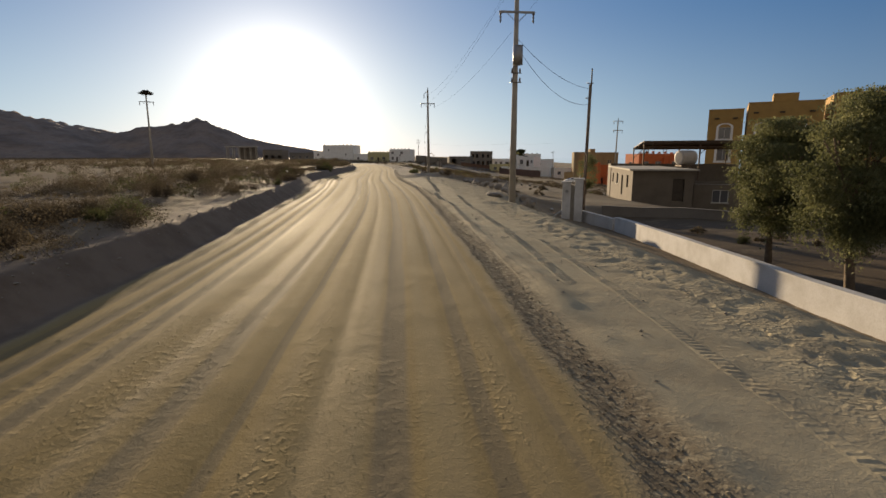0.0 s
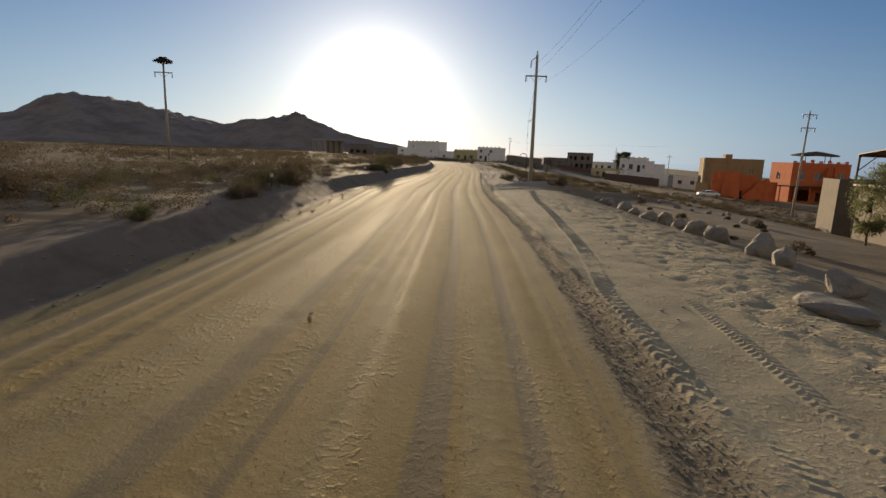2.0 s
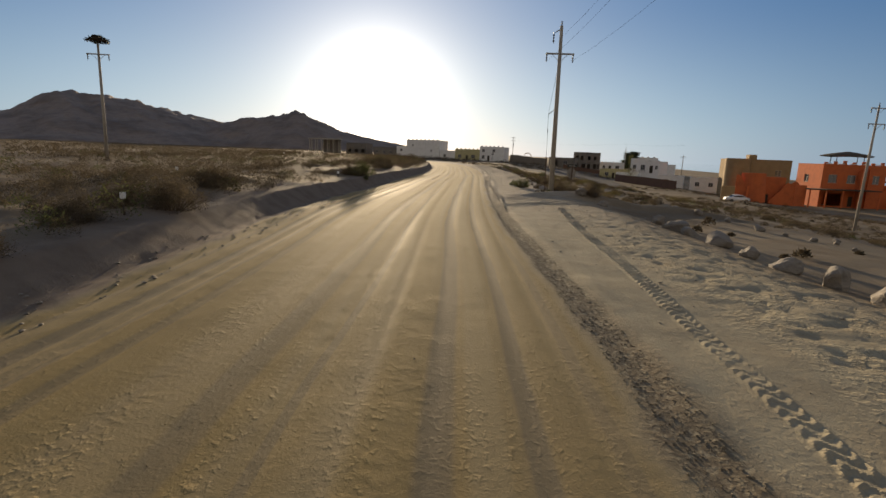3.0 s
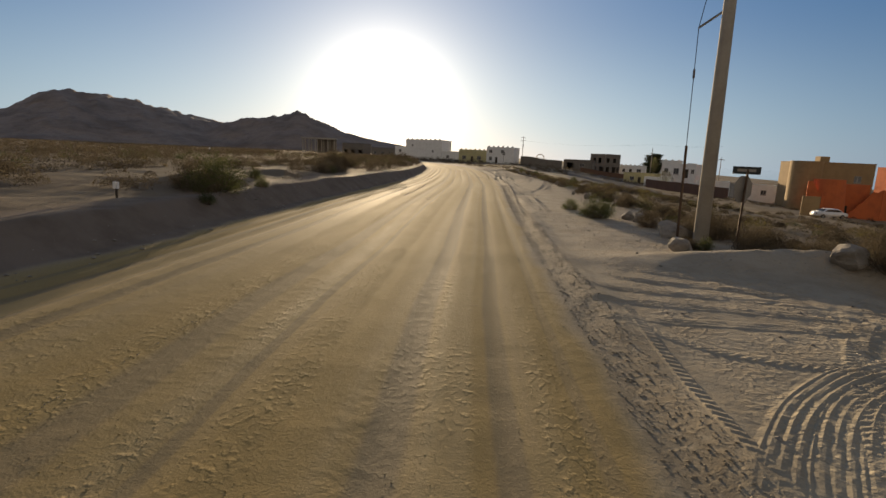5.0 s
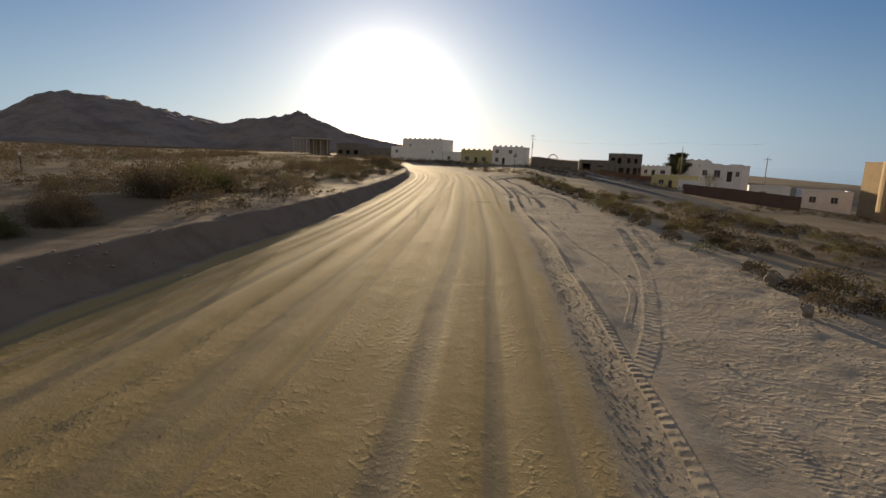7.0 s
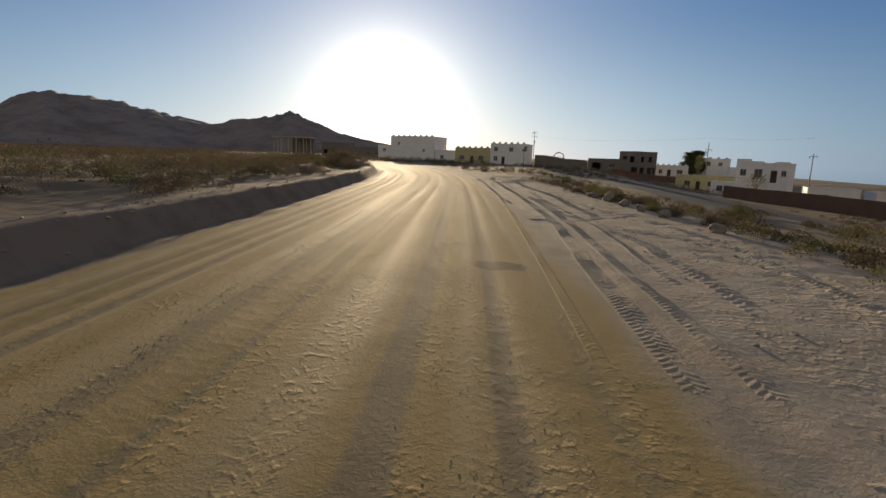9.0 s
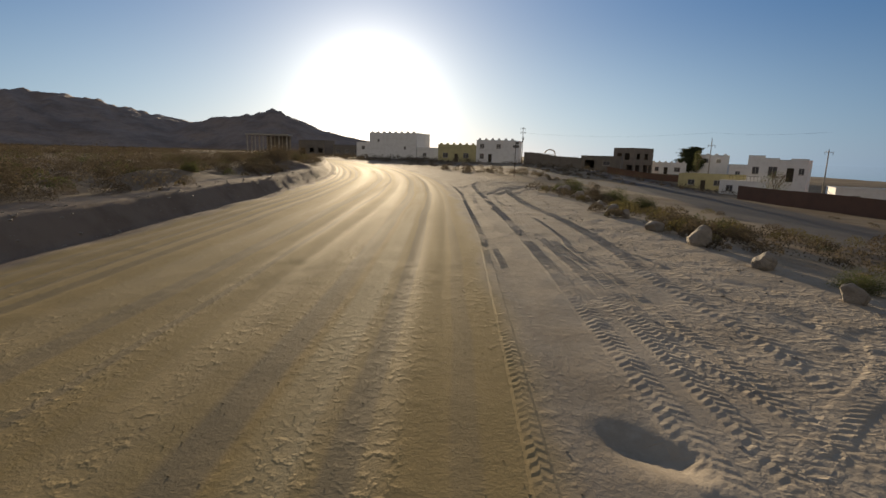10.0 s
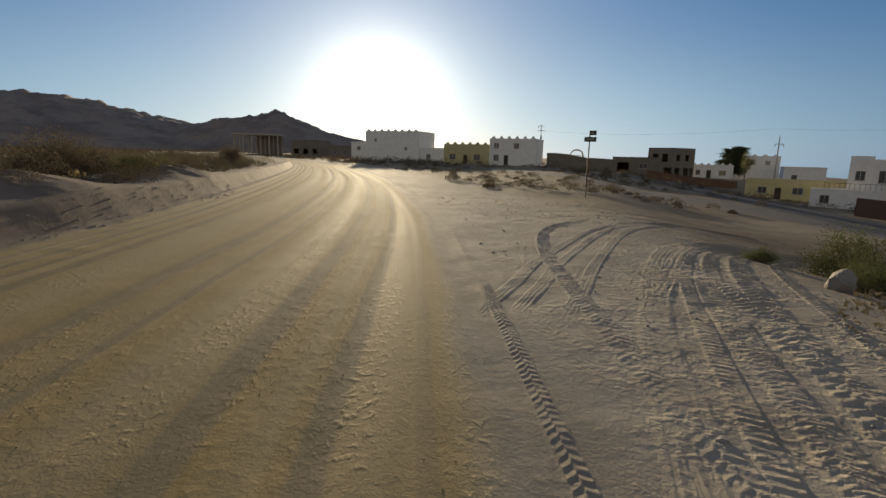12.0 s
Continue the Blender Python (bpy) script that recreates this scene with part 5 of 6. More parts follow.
def scatter(name, label, category, n, area, mat, wide, tall, blades, seed, keep, fineness=0.2):
    """Countless low plants in one mesh: each a clump of loose blades."""
    rng = np.random.RandomState(seed)
    X, Y = area(rng, n)
    ok = keep(X, Y)
    X, Y = X[ok], Y[ok]
    Z = height(X, Y)
    m = len(X)
    s = wide[0] + (wide[1] - wide[0]) * rng.rand(m) ** 2
    ht = s * (tall[0] + (tall[1] - tall[0]) * rng.rand(m))
    az = rng.rand(m, blades) * 2 * np.pi
    rr = np.sqrt(rng.rand(m, blades)) * 0.5
    el = rng.rand(m, blades) ** 0.45
    px = X[:, None] + s[:, None] * rr * np.cos(az)
    py = Y[:, None] + s[:, None] * rr * np.sin(az)
    pz = Z[:, None] + ht[:, None] * el * np.sqrt(np.clip(1 - (rr * 1.9) ** 2, 0.03, 1)) - 0.02
    base = np.stack([px, py, pz], -1)
    a = rng.randn(m, blades, 3)
    a[..., 2] = np.abs(a[..., 2]) * 0.9
    a /= np.linalg.norm(a, axis=-1, keepdims=True)
    side = np.cross(a, rng.randn(m, blades, 3))
    side /= np.linalg.norm(side, axis=-1, keepdims=True)
    L = (s ** 0.5 * fineness)[:, None, None]
    tri = np.stack([base - side * L * 0.3, base + side * L * 0.3, base + a * L], 2).reshape(-1, 3)
    me = bpy.data.meshes.new(name)
    nt = len(tri) // 3
    me.vertices.add(len(tri))
    me.vertices.foreach_set("co", tri.astype(np.float32).ravel())
    me.loops.add(len(tri))
    me.loops.foreach_set("vertex_index", np.arange(len(tri), dtype=np.int32))
    me.polygons.add(nt)
    me.polygons.foreach_set("loop_start", np.arange(0, len(tri), 3, dtype=np.int32))
    me.update(calc_edges=True)
    me.materials.append(mat)
    return tagged(new(name, me), label, category, kind="stuff")


def off(X, Y):
    return X - centre(Y)


def left_area(lo, hi, y0, y1):
    return lambda r, n: (lambda Y: (centre(Y) - lo - (hi - lo) * r.rand(n) ** 1.6, Y))(y0 + (y1 - y0) * r.rand(n))


def right_area(lo, hi, y0, y1):
    return lambda r, n: (lambda Y: (centre(Y) + lo + (hi - lo) * r.rand(n) ** 1.15, Y))(y0 + (y1 - y0) * r.rand(n))


def clear(X, Y):
    """Open sand between patches of growth, and the side streets and yards left free."""
    patch = vnoise(X * 0.09, Y * 0.09, 201) + 0.6 * vnoise(X * 0.3, Y * 0.3, 202)
    return patch > -0.4


def clear_left(X, Y):
    patch = vnoise(X * 0.12, Y * 0.12, 203) + 0.6 * vnoise(X * 0.4, Y * 0.4, 204)
    return (patch > -0.4 + 0.25 * sm(60, 105, Y) * sm(-26, -14, off(X, Y))) & (road_u(X, Y) < -5.75)


def clear_right(X, Y):
    u = off(X, Y)
    side_street = ((Y > 50) & (Y < 70) & (u > 8)) | ((Y > 148 - 0.1 * u) & (Y < 166)) | ((u > 24) & (u < 32) & (Y > 112)) | ((X > -4) & (X < 18) & (Y > 135))
    yard = (Y < 50)
    return clear(X, Y) & ~side_street & ~yard


scatter("scrub", "rounded brown desert shrubs behind the bank", "scrub", 2100, left_area(4.4, 18, 2, 190), M_SCRUB, (0.5, 1.7), (0.48, 0.75), 360, 308, clear_left, 0.05)
scatter("scrub", "rounded olive-brown shrubs spaced over the sandy plain", "scrub", 2300, left_area(13, 48, 2, 210), M_SCRUB, (0.6, 2.0), (0.5, 0.75), 150, 311, clear_left, 0.065)
scatter("scrub", "low dry desert scrub covering the plain", "scrub", 2600, left_area(42, 150, 2, 260), M_SCRUB, (0.7, 2.4), (0.4, 0.6), 110, 301, clear_left, 0.085)
scatter("dry_grass", "thin dry grass between the desert shrubs", "grass", 700, left_area(4.4, 30, 2, 190), M_DRYGRASS, (0.15, 0.5), (0.4, 0.7), 30, 309, clear_left, 0.2)
scatter("scrub", "distant low desert scrub at the foot of the mountain", "scrub", 3600, left_area(40, 420, 60, 520), M_SCRUB, (1.0, 3.0), (0.3, 0.5), 30, 302, clear_left)
scatter("scrub", "low grey-brown scrub on the slope towards the houses", "scrub", 1150, right_area(9.2, 60, 70, 250), M_SCRUB, (0.5, 1.4), (0.38, 0.58), 220, 303, clear_right, 0.075)
scatter("scrub", "rounded brown shrubs along the top of the slope", "scrub", 120, right_area(8.9, 24, 76, 136), M_SCRUB, (0.6, 1.2), (0.45, 0.6), 560, 312, clear_right, 0.065)
scatter("scrub", "round grey-brown shrubs spaced over the sandy slope", "scrub", 2200, lambda r, n: (lambda Y: (centre(Y) + 9.5 + 78 * r.rand(n), Y))(66 + 114 * r.rand(n)), M_SCRUB, (0.5, 1.3), (0.38, 0.6), 240, 315, clear_right, 0.075)
scatter("dry_grass", "yellow-green dry bushes along the verge above the lower street", "grass", 170, right_area(9.2, 26, 84, 146), M_STRAW, (0.6, 1.4), (0.42, 0.65), 300, 314, clear_right, 0.06)
scatter("dry_grass", "tufts of dry yellow grass on the slope", "grass", 600, right_area(9.0, 48, 70, 230), M_DRYGRASS, (0.25, 0.8), (0.4, 0.6), 110, 304, clear_right, 0.05)
scatter("green_scrub", "scattered green desert scrub on the plain", "scrub", 420, left_area(7.0, 60, 4, 180), M_GREENBUSH, (0.6, 1.6), (0.45, 0.7), 220, 305, clear_left, 0.07)
scatter("green_scrub", "grey-green shrubs on the slope towards the houses", "scrub", 130, right_area(9.0, 44, 72, 134), M_GREENBUSH, (0.5, 1.2), (0.4, 0.6), 240, 310, clear_right, 0.06)
scatter("weeds", "low weeds between the side streets", "scrub", 160, right_area(14, 46, 8, 66), M_SCRUB, (0.3, 0.9), (0.4, 0.7), 110, 306, lambda X, Y: (off(X, Y) < 20) & (Y > 45) | (Y < 26) & (off(X, Y) > 17))
scatter("far_scrub", "far scrub and low trees in front of the houses", "scrub", 900, right_area(5, 90, 215, 300), M_SCRUB, (0.8, 2.2), (0.5, 0.9), 30, 307, clear)


def tree(at, tall, wide, seed, label, leaves=5200, trunk=0.16, low=0.32, leaf=0.15, mat=None):
    """A tapered trunk that forks into limbs, with a loose crown of small leaves round the limb ends."""
    t = thing("tree", label, "tree", at)
    rng = random.Random(seed)
    bm = bmesh.new()
    tips = []

    def limb(a, way, L, r, depth):
        b = a + way * L
        tube(bm, a, b, r, r * 0.66, sides=7, caps=False)
        if depth == 0:
            tips.append(b)
            return
        if depth < 3:
            tips.append(a + way * L * 0.7)
        for k in range(rng.choice((2, 3, 3))):
            d = (way + Vector((rng.uniform(-1, 1), rng.uniform(-1, 1), rng.uniform(0.0, 0.7))) * 0.6).normalized()
            limb(b, d, L * rng.uniform(0.62, 0.85), r * 0.62, depth - 1)

    limb(Vector((0, 0, -0.3)), Vector((rng.uniform(-0.12, 0.12), rng.uniform(-0.1, 0.1), 1)).normalized(), tall * low * 0.86 + 0.3, trunk, 3 if leaf < 0.1 else 4)
    part("trunk", bm, M_BARK, t, smooth=True)
    base, mid = tall * low * 0.75, tall * (1 + low * 0.75) / 2
    pts = []
    for k in range(100):
        a, e, r = rng.uniform(0, 2 * math.pi), rng.uniform(-1, 1), rng.uniform(0.55, 1.0) ** 0.6
        s = math.sqrt(1 - e * e) * (0.78 + 0.6 * noise.noise(Vector((math.cos(a) * 2.2, math.sin(a) * 2.2, e * 2.6 + seed))))
        pts.append(Vector((wide / 2 * r * s * math.cos(a), wide / 2 * r * s * math.sin(a), mid + (tall - base) / 2 * 0.92 * r * e)))

    def shape(r):
        c = r.choice(pts)
        q = wide * 0.066
        hang = abs(r.gauss(0, 1.0))
        k = 1.25 - 0.3 * min(hang, 2.5)
        p = c + Vector((r.gauss(0, q * k), r.gauss(0, q * k), q * (0.7 - 1.5 * hang)))
        return p, Vector((r.uniform(-0.4, 0.4), r.uniform(-0.4, 0.4), -0.9))

    lv, lf = leafy(rng, leaves, shape, leaf)
    ob = new("crown", mesh_of("crown", [(lv, lf, mat or M_LEAF)]))
    ob.parent = t
    return t


tree(ground_at(13.0, 17.7), 5.8, 3.5, 3, "olive-green feathery tree behind the low white wall", 64000, 0.15, 0.3, 0.075)
tree(ground_at(13.4, 14.3), 6.2, 3.9, 8, "olive-green feathery tree with a pale trunk in the yard", 70000, 0.16, 0.3, 0.075)
tree(ground_at(16.4, 13.0), 6.4, 4.2, 12, "dark green leafy tree in the shaded yard", 26000, 0.16, 0.26, 0.08)
tree(ground_at(20.0, 20.0), 5.2, 3.6, 14, "dark green leafy tree at the back of the yard", 14000, 0.16, 0.26, 0.09)
tree((38.8, 318.7, hz(38.8, 318.7)), 11.0, 9.6, 21, "dense round dark green tree among far houses", 52000, 0.3, 0.12, 0.34, M_SHADELEAF)
tree(ground_at(14.8, 52.0), 4.3, 2.4, 25, "small yellow-green tree beside the shed", 9000, 0.08, 0.12, 0.09)
tree(ground_at(36.0, 300.0), 9.0, 3.0, 26, "narrow dark green tree beside the far white house", 2500, 0.2, 0.2)
tree(ground_at(22.5, 205.0), 5.4, 5.0, 31, "bare grey-brown tree above the red-brown wall", 900, 0.14)


# ---- stones ----
def boulder_mesh(seed, rough=0.42):
    rng = random.Random(seed)
    bm = bmesh.new()
    bmesh.ops.create_icosphere(bm, subdivisions=3, radius=0.5)
    planes = []
    for k in range(12):
        d = Vector((rng.uniform(-1, 1), rng.uniform(-1, 1), rng.uniform(-0.3, 1))).normalized()
        planes.append((d, rng.uniform(0.26, 0.45)))
    for v in bm.verts:
        for d, c in planes:
            over = v.co.dot(d) - c
            if over > 0:
                v.co -= d * over * 0.9
        v.co *= 1 + rough * 0.35 * noise.noise(v.co * 3 + Vector((seed, 0, 0))) + rough * 0.15 * noise.noise(v.co * 9)
    me = bpy.data.meshes.new("boulder")
    bm.to_mesh(me)
    bm.free()
    me.materials.append(M_STONE)
    return me


BOULDERS = [boulder_mesh(40 + k) for k in range(7)]


def boulder(x, y, w, tall, k, label="grey-brown boulder in a row beside the side street", group="boulders beside the side street", deep=None):
    return put("boulder", BOULDERS[k % 7], (x, y, hz(x, y) + tall * 0.30), (w, deep or w * 0.85, tall), (k * 1.7) % 6.28, label, "boulder", group)


for k, (x, y, w, tall) in enumerate(((5.6, 40.2, 1.05, 0.95), (5.5, 38.6, 0.75, 0.7), (5.5, 35.6, 1.0, 0.75), (5.3, 43.2, 1.1, 0.85), (4.9, 45.0, 1.0, 0.8), (4.7, 46.6, 0.9, 0.6), (4.5, 48.4, 0.9, 0.8), (4.2, 50.2, 1.0, 0.55),
                                    (3.7, 51.8, 0.7, 0.5), (3.6, 54.6, 1.2, 0.75), (3.2, 57.0, 0.8, 0.55), (3.0, 58.6, 1.2, 0.7), (2.6, 60.4, 0.9, 0.6), (6.2, 33.9, 0.9, 0.7), (6.4, 33.0, 1.2, 0.5), (6.0, 30.6, 0.6, 0.75))):
    boulder(x, y, w, tall, k)
boulder(4.25, 33.2, 1.7, 0.42, 3, "flat grey stone slab half sunk in sand", deep=1.1)
for k, (x, y, w, tall) in enumerate(((-2.99, 74.1, 1.3, 0.65), (-3.35, 71.29, 0.71, 0.5), (-3.48, 77.39, 0.41, 0.5), (-2.38, 75.44, 0.59, 0.41), (-0.55, 69.83, 1.06, 0.59), (0.79, 67.88, 0.83, 0.47), (-3.73, 78.1, 0.55, 0.45), (-4.20, 82.1, 0.40, 0.40), (-4.68, 87.9, 0.38, 0.50), (-4.48, 89.6, 0.30, 0.35), (-5.31, 91.0, 0.30, 0.30), (-5.01, 93.5, 0.35, 0.40), (-4.91, 95.3, 0.28, 0.35))):
    boulder(x, y, w, tall, k + 2, "pale rough stone on the sandy verge", "stones along the verge")
for k, (x, y, w, tall) in enumerate(((-11.7, 133.8, 0.5, 0.5), (-11.5, 132.0, 0.45, 0.42), (-11.2, 129.0, 0.7, 0.35), (-10.6, 126.8, 0.62, 0.62), (-10.2, 124.4, 0.5, 0.42), (-11.8, 137.0, 0.4, 0.4), (-12.0, 140.2, 0.45, 0.45), (-12.6, 142.0, 0.4, 0.35),
                                    (-9.4, 120.5, 0.6, 0.4), (-8.7, 117.0, 0.55, 0.35), (-13.2, 144.8, 0.62, 0.62), (-12.8, 146.2, 0.75, 0.8), (-13.9, 146.6, 0.6, 0.5), (-12.0, 145.4, 0.7, 0.6), (-7.0, 108.0, 0.45, 0.4), (-6.3, 103.5, 0.5, 0.45), (-9.9, 122.2, 0.4, 0.35))):
    boulder(x, y, w, tall, k + 4, "dark rough stone marking the verge", "stones along the verge")


for k, (x, y, w, tall) in enumerate(((8.4, 68.9, 0.5, 0.4), (8.9, 65.2, 0.7, 0.5), (9.7, 63.8, 0.35, 0.25), (10.5, 62.7, 0.45, 0.3), (11.4, 62.4, 0.4, 0.3), (11.0, 60.1, 0.4, 0.25), (10.8, 56.6, 0.5, 0.4), (11.2, 55.1, 0.6, 0.35), (12.4, 64.5, 0.5, 0.3), (7.4, 71.5, 0.7, 0.5), (6.2, 73.2, 0.6, 0.4))):
    boulder(x, y, w, tall, k + 1, "small grey stone bordering the side street", "stones bordering the side street")


def pebbles(label, n, area, seed, size, keep=None, mat=None):
    """Loose stones and clods in one mesh."""
    rng = np.random.RandomState(seed)
    X, Y = area(rng, n)
    if keep:
        ok = keep(X, Y)
        X, Y = X[ok], Y[ok]
        n = len(X)
    Z = height(X, Y)
    octa = np.array([(1, 0, 0), (-1, 0, 0), (0, 1, 0), (0, -1, 0), (0, 0, 1), (0, 0, -1)], float)
    faces = np.array([(0, 2, 4), (2, 1, 4), (1, 3, 4), (3, 0, 4), (2, 0, 5), (1, 2, 5), (3, 1, 5), (0, 3, 5)])
    s = size[0] + (size[1] - size[0]) * rng.rand(n) ** 3
    v = octa[None] * s[:, None, None] * (0.6 + 0.8 * rng.rand(n, 6, 1)) * np.array([1, 1, 0.5])
    v = v + np.stack([X, Y, Z + s * 0.25], -1)[:, None]
    f = faces[None] + 6 * np.arange(n)[:, None, None]
    me = bpy.data.meshes.new("loose_stones")
    me.from_pydata(v.reshape(-1, 3).tolist(), [], f.reshape(-1, 3).tolist())
    me.materials.append(mat or M_STONE)
    if mat:
        uv = me.uv_layers.new(name="road")
        idx = f.reshape(-1)
        uv.data.foreach_set("uv", np.stack([road_u(X, Y)[idx // 6], Y[idx // 6]], -1).astype(np.float32).ravel())
    return tagged(new("loose_stones", me), label, "stones", kind="stuff")


def band(lo, hi, y0, y1):
    return lambda r, n: (lambda Y: (centre(Y) + lo + (hi - lo) * r.rand(n), Y))(y0 + (y1 - y0) * r.rand(n))


pebbles("gravel and clods spilled along the road's edge", 15000, band(4.0, 4.6, -2, 98), 401, (0.006, 0.022), None, M_GROUND)
pebbles("small clods on the graded shoulder below the bank", 2500, band(-5.2, -4.0, 0, 160), 402, (0.01, 0.06))
pebbles("scattered small stones on the trampled sand", 2600, band(5.0, 13.0, 0, 160), 403, (0.008, 0.045))
pebbles("few small stones lying on the dirt road", 260, band(-4.0, 4.0, 0, 160), 404, (0.006, 0.022))


def lanes(X, Y):
    """Loose clods lie in long rows between the wheel lanes."""
    u = road_u(X, Y)
    return vnoise(u * 1.9, Y * 0.06, 411) + 0.7 * vnoise(X * 1.1, Y * 0.5, 412) > 0.25


pebbles("loose crumbs of dried earth in rows between the wheel lanes", 70000, band(-3.9, 4.1, -1, 152), 405, (0.004, 0.01), lanes, M_GROUND)


# ---- tyre tracks pressed into the sand ----
def tyre_track(label, path, wide=0.3, pitch=0.16, lug=0.03, kind="chevron"):
    """A tread print along (x, y) control points: a narrow strip of sand moulded in lugs, its edges sinking into the ground."""
    k = np.linspace(0, 1, len(path))
    T = np.linspace(0, 1, 400)
    X, Y = spline(T, k, [p[0] for p in path]), spline(T, k, [p[1] for p in path])
    D = np.r_[0, np.cumsum(np.hypot(np.diff(X), np.diff(Y)))]
    d = np.arange(0, D[-1], pitch / 8)
    x, y = np.interp(d, D, X), np.interp(d, D, Y)
    fx, fy = np.gradient(x), np.gradient(y)
    L = np.hypot(fx, fy)
    fx, fy = fx / L, fy / L
    lat = np.array([-1.8, -1.2, -1.0, -0.85, -0.7, -0.5, -0.3, -0.1, 0.1, 0.3, 0.5, 0.7, 0.85, 1.0, 1.2, 1.8]) * wide / 2
    PX, PY = x[:, None] + fy[:, None] * lat, y[:, None] - fx[:, None] * lat
    DD, LL = np.broadcast_to(d[:, None], PX.shape), np.broadcast_to(lat[None, :], PX.shape)
    if kind == "chevron":
        phase = (DD + 0.7 * np.abs(LL)) / pitch + 0.5 * (LL > 0)
    elif kind == "wave":
        phase = DD / pitch + 0.3 * np.sin(LL / wide * 9.0)
    elif kind == "bar":
        phase = DD / pitch + 0.12 * np.sin(LL * 20)
    else:
        phase = (DD + 0.9 * LL) / pitch
    if kind == "rib":
        phase = LL / wide * 3.5 + 0.2
    phase = phase + 0.16 * vnoise(PX * 3, PY * 3, 503) + 0.08 * vnoise(PX * 14, PY * 14, 504)
    f = phase - np.floor(phase)
    ridge = np.where(f < 0.45, f / 0.45, (1 - f) / 0.55)
    fade = np.clip(0.72 + 0.55 * vnoise(PX * 0.8, PY * 0.8, 501) + 0.4 * vnoise(PX * 6, PY * 6, 502) + 0.25 * vnoise(PX * 25, PY * 25, 505), 0.05, 1.3)
    lug = 0.4 * lug if kind == "rib" else 0.52 * min(lug, 0.17 * pitch)
    z = lug * ridge * fade * (np.abs(LL) < wide * 0.45) + 0.002
    z = z + 0.05 * lug * np.exp(-((np.abs(LL) - wide * 0.5) / (wide * 0.1)) ** 2)
    z = z - 0.03 * np.clip(1 - np.minimum(DD, d[-1] - DD) / 2.2, 0, 1) ** 2
    z = np.where(np.abs(LL) > wide * 0.7, -0.014, np.where(np.abs(LL) > wide * 0.55, -0.002, z))
    Z = height(PX, PY) + z + 0.003
    n, m = PX.shape
    i = (np.arange(n - 1)[:, None] * m + np.arange(m - 1)[None, :]).ravel()
    F = np.stack([i, i + 1, i + m + 1, i + m], -1)
    me = bpy.data.meshes.new("tyre_track")
    me.from_pydata(np.stack([PX, PY, Z], -1).reshape(-1, 3).tolist(), [], F.tolist())
    uv = me.uv_layers.new(name="road")
    idx = F.ravel()
    U = road_u(PX, PY).ravel()
    uv.data.foreach_set("uv", np.stack([U[idx], PY.ravel()[idx]], -1).astype(np.float32).ravel())
    me.materials.append(M_GROUND)
    return tagged(new("tyre_track", me), label, "tyre track", "tyre tracks beside the road", kind="stuff")


def along(offs):
    """Control points from (y, offset from the road's centre)."""
    return [(float(centre(y)) + u, y) for y, u in offs]


tyre_track("deep lugged tyre track pressed into pale sand", along([(28, 4.75), (31, 4.8), (33, 4.85), (36, 5.25), (39.5, 5.6), (43, 5.9), (48, 6.4), (53, 6.8), (58, 7.3), (63, 7.8)]), 0.37, 0.22, 0.06, "wave")
tyre_track("lugged tyre track in shoulder sand", along([(8, 4.75), (14, 4.75), (21, 4.87), (26, 5.05), (29, 5.1)]), 0.24, 0.14, 0.014, "bar")
tyre_track("fine tyre track in the sandy shoulder", along([(1, 6), (6, 6.1), (10, 6.3), (16, 6.5)]), 0.2, 0.12, 0.018, "bar")
tyre_track("fine tyre track in the sandy shoulder", along([(2, 7.4), (7, 7.5), (12, 7.6)]), 0.1, 0.1, 0.014, "bar")
tyre_track("lugged tyre track in the sandy shoulder", along([(8, 5.5), (15, 5.75), (22, 5.9), (25, 5.9), (29, 6.05), (34, 6.4)]), 0.26, 0.13, 0.03, "chevron")
tyre_track("lugged tyre track along the road's edge", along([(57.1, 4.55), (62, 4.7), (66.9, 4.95)]), 0.14, 0.12, 0.02, "bar")
for a in (0.0, 0.28, 0.56, 0.95):
    tyre_track("curving tyre track turning into the side street", [(-5.55 + 1.22 * a, 59.82), (-4.88 + 1.22 * a, 61.65), (-4.03 + 1.22 * a, 63.12), (-2.87 + 1.22 * a, 64.16 - 0.24 * a), (-0.91, 65.07 - 0.61 * a), (3.60, 65.92 - 0.61 * a)], 0.3, 0.12, 0.03, "rib")
tyre_track("lugged tyre track crossing the sandy junction", [(-5.92, 65.92), (-5.18, 64.58), (-4.09, 63.97), (-2.62, 64.09), (1.16, 64.83)], 0.22, 0.11, 0.026, "chevron")
tyre_track("lugged tyre track crossing the sandy junction", [(-4.70, 60.31), (-3.72, 62.75), (-2.74, 64.95), (-1.16, 67.39)], 0.24, 0.12, 0.026, "chevron")
for k in range(5):
    tyre_track("tyre track swinging into the side street", [(-6.9 + 0.2 * k, 64.9 + 0.95 * k), (-5.2 + 0.2 * k, 65.1 + 0.82 * k), (-2.6, 65.4 + 0.68 * k), (0.2, 65.7 + 0.5 * k), (4.4, 66.4 + 0.37 * k)], 0.3, 0.12, 0.03, "rib")
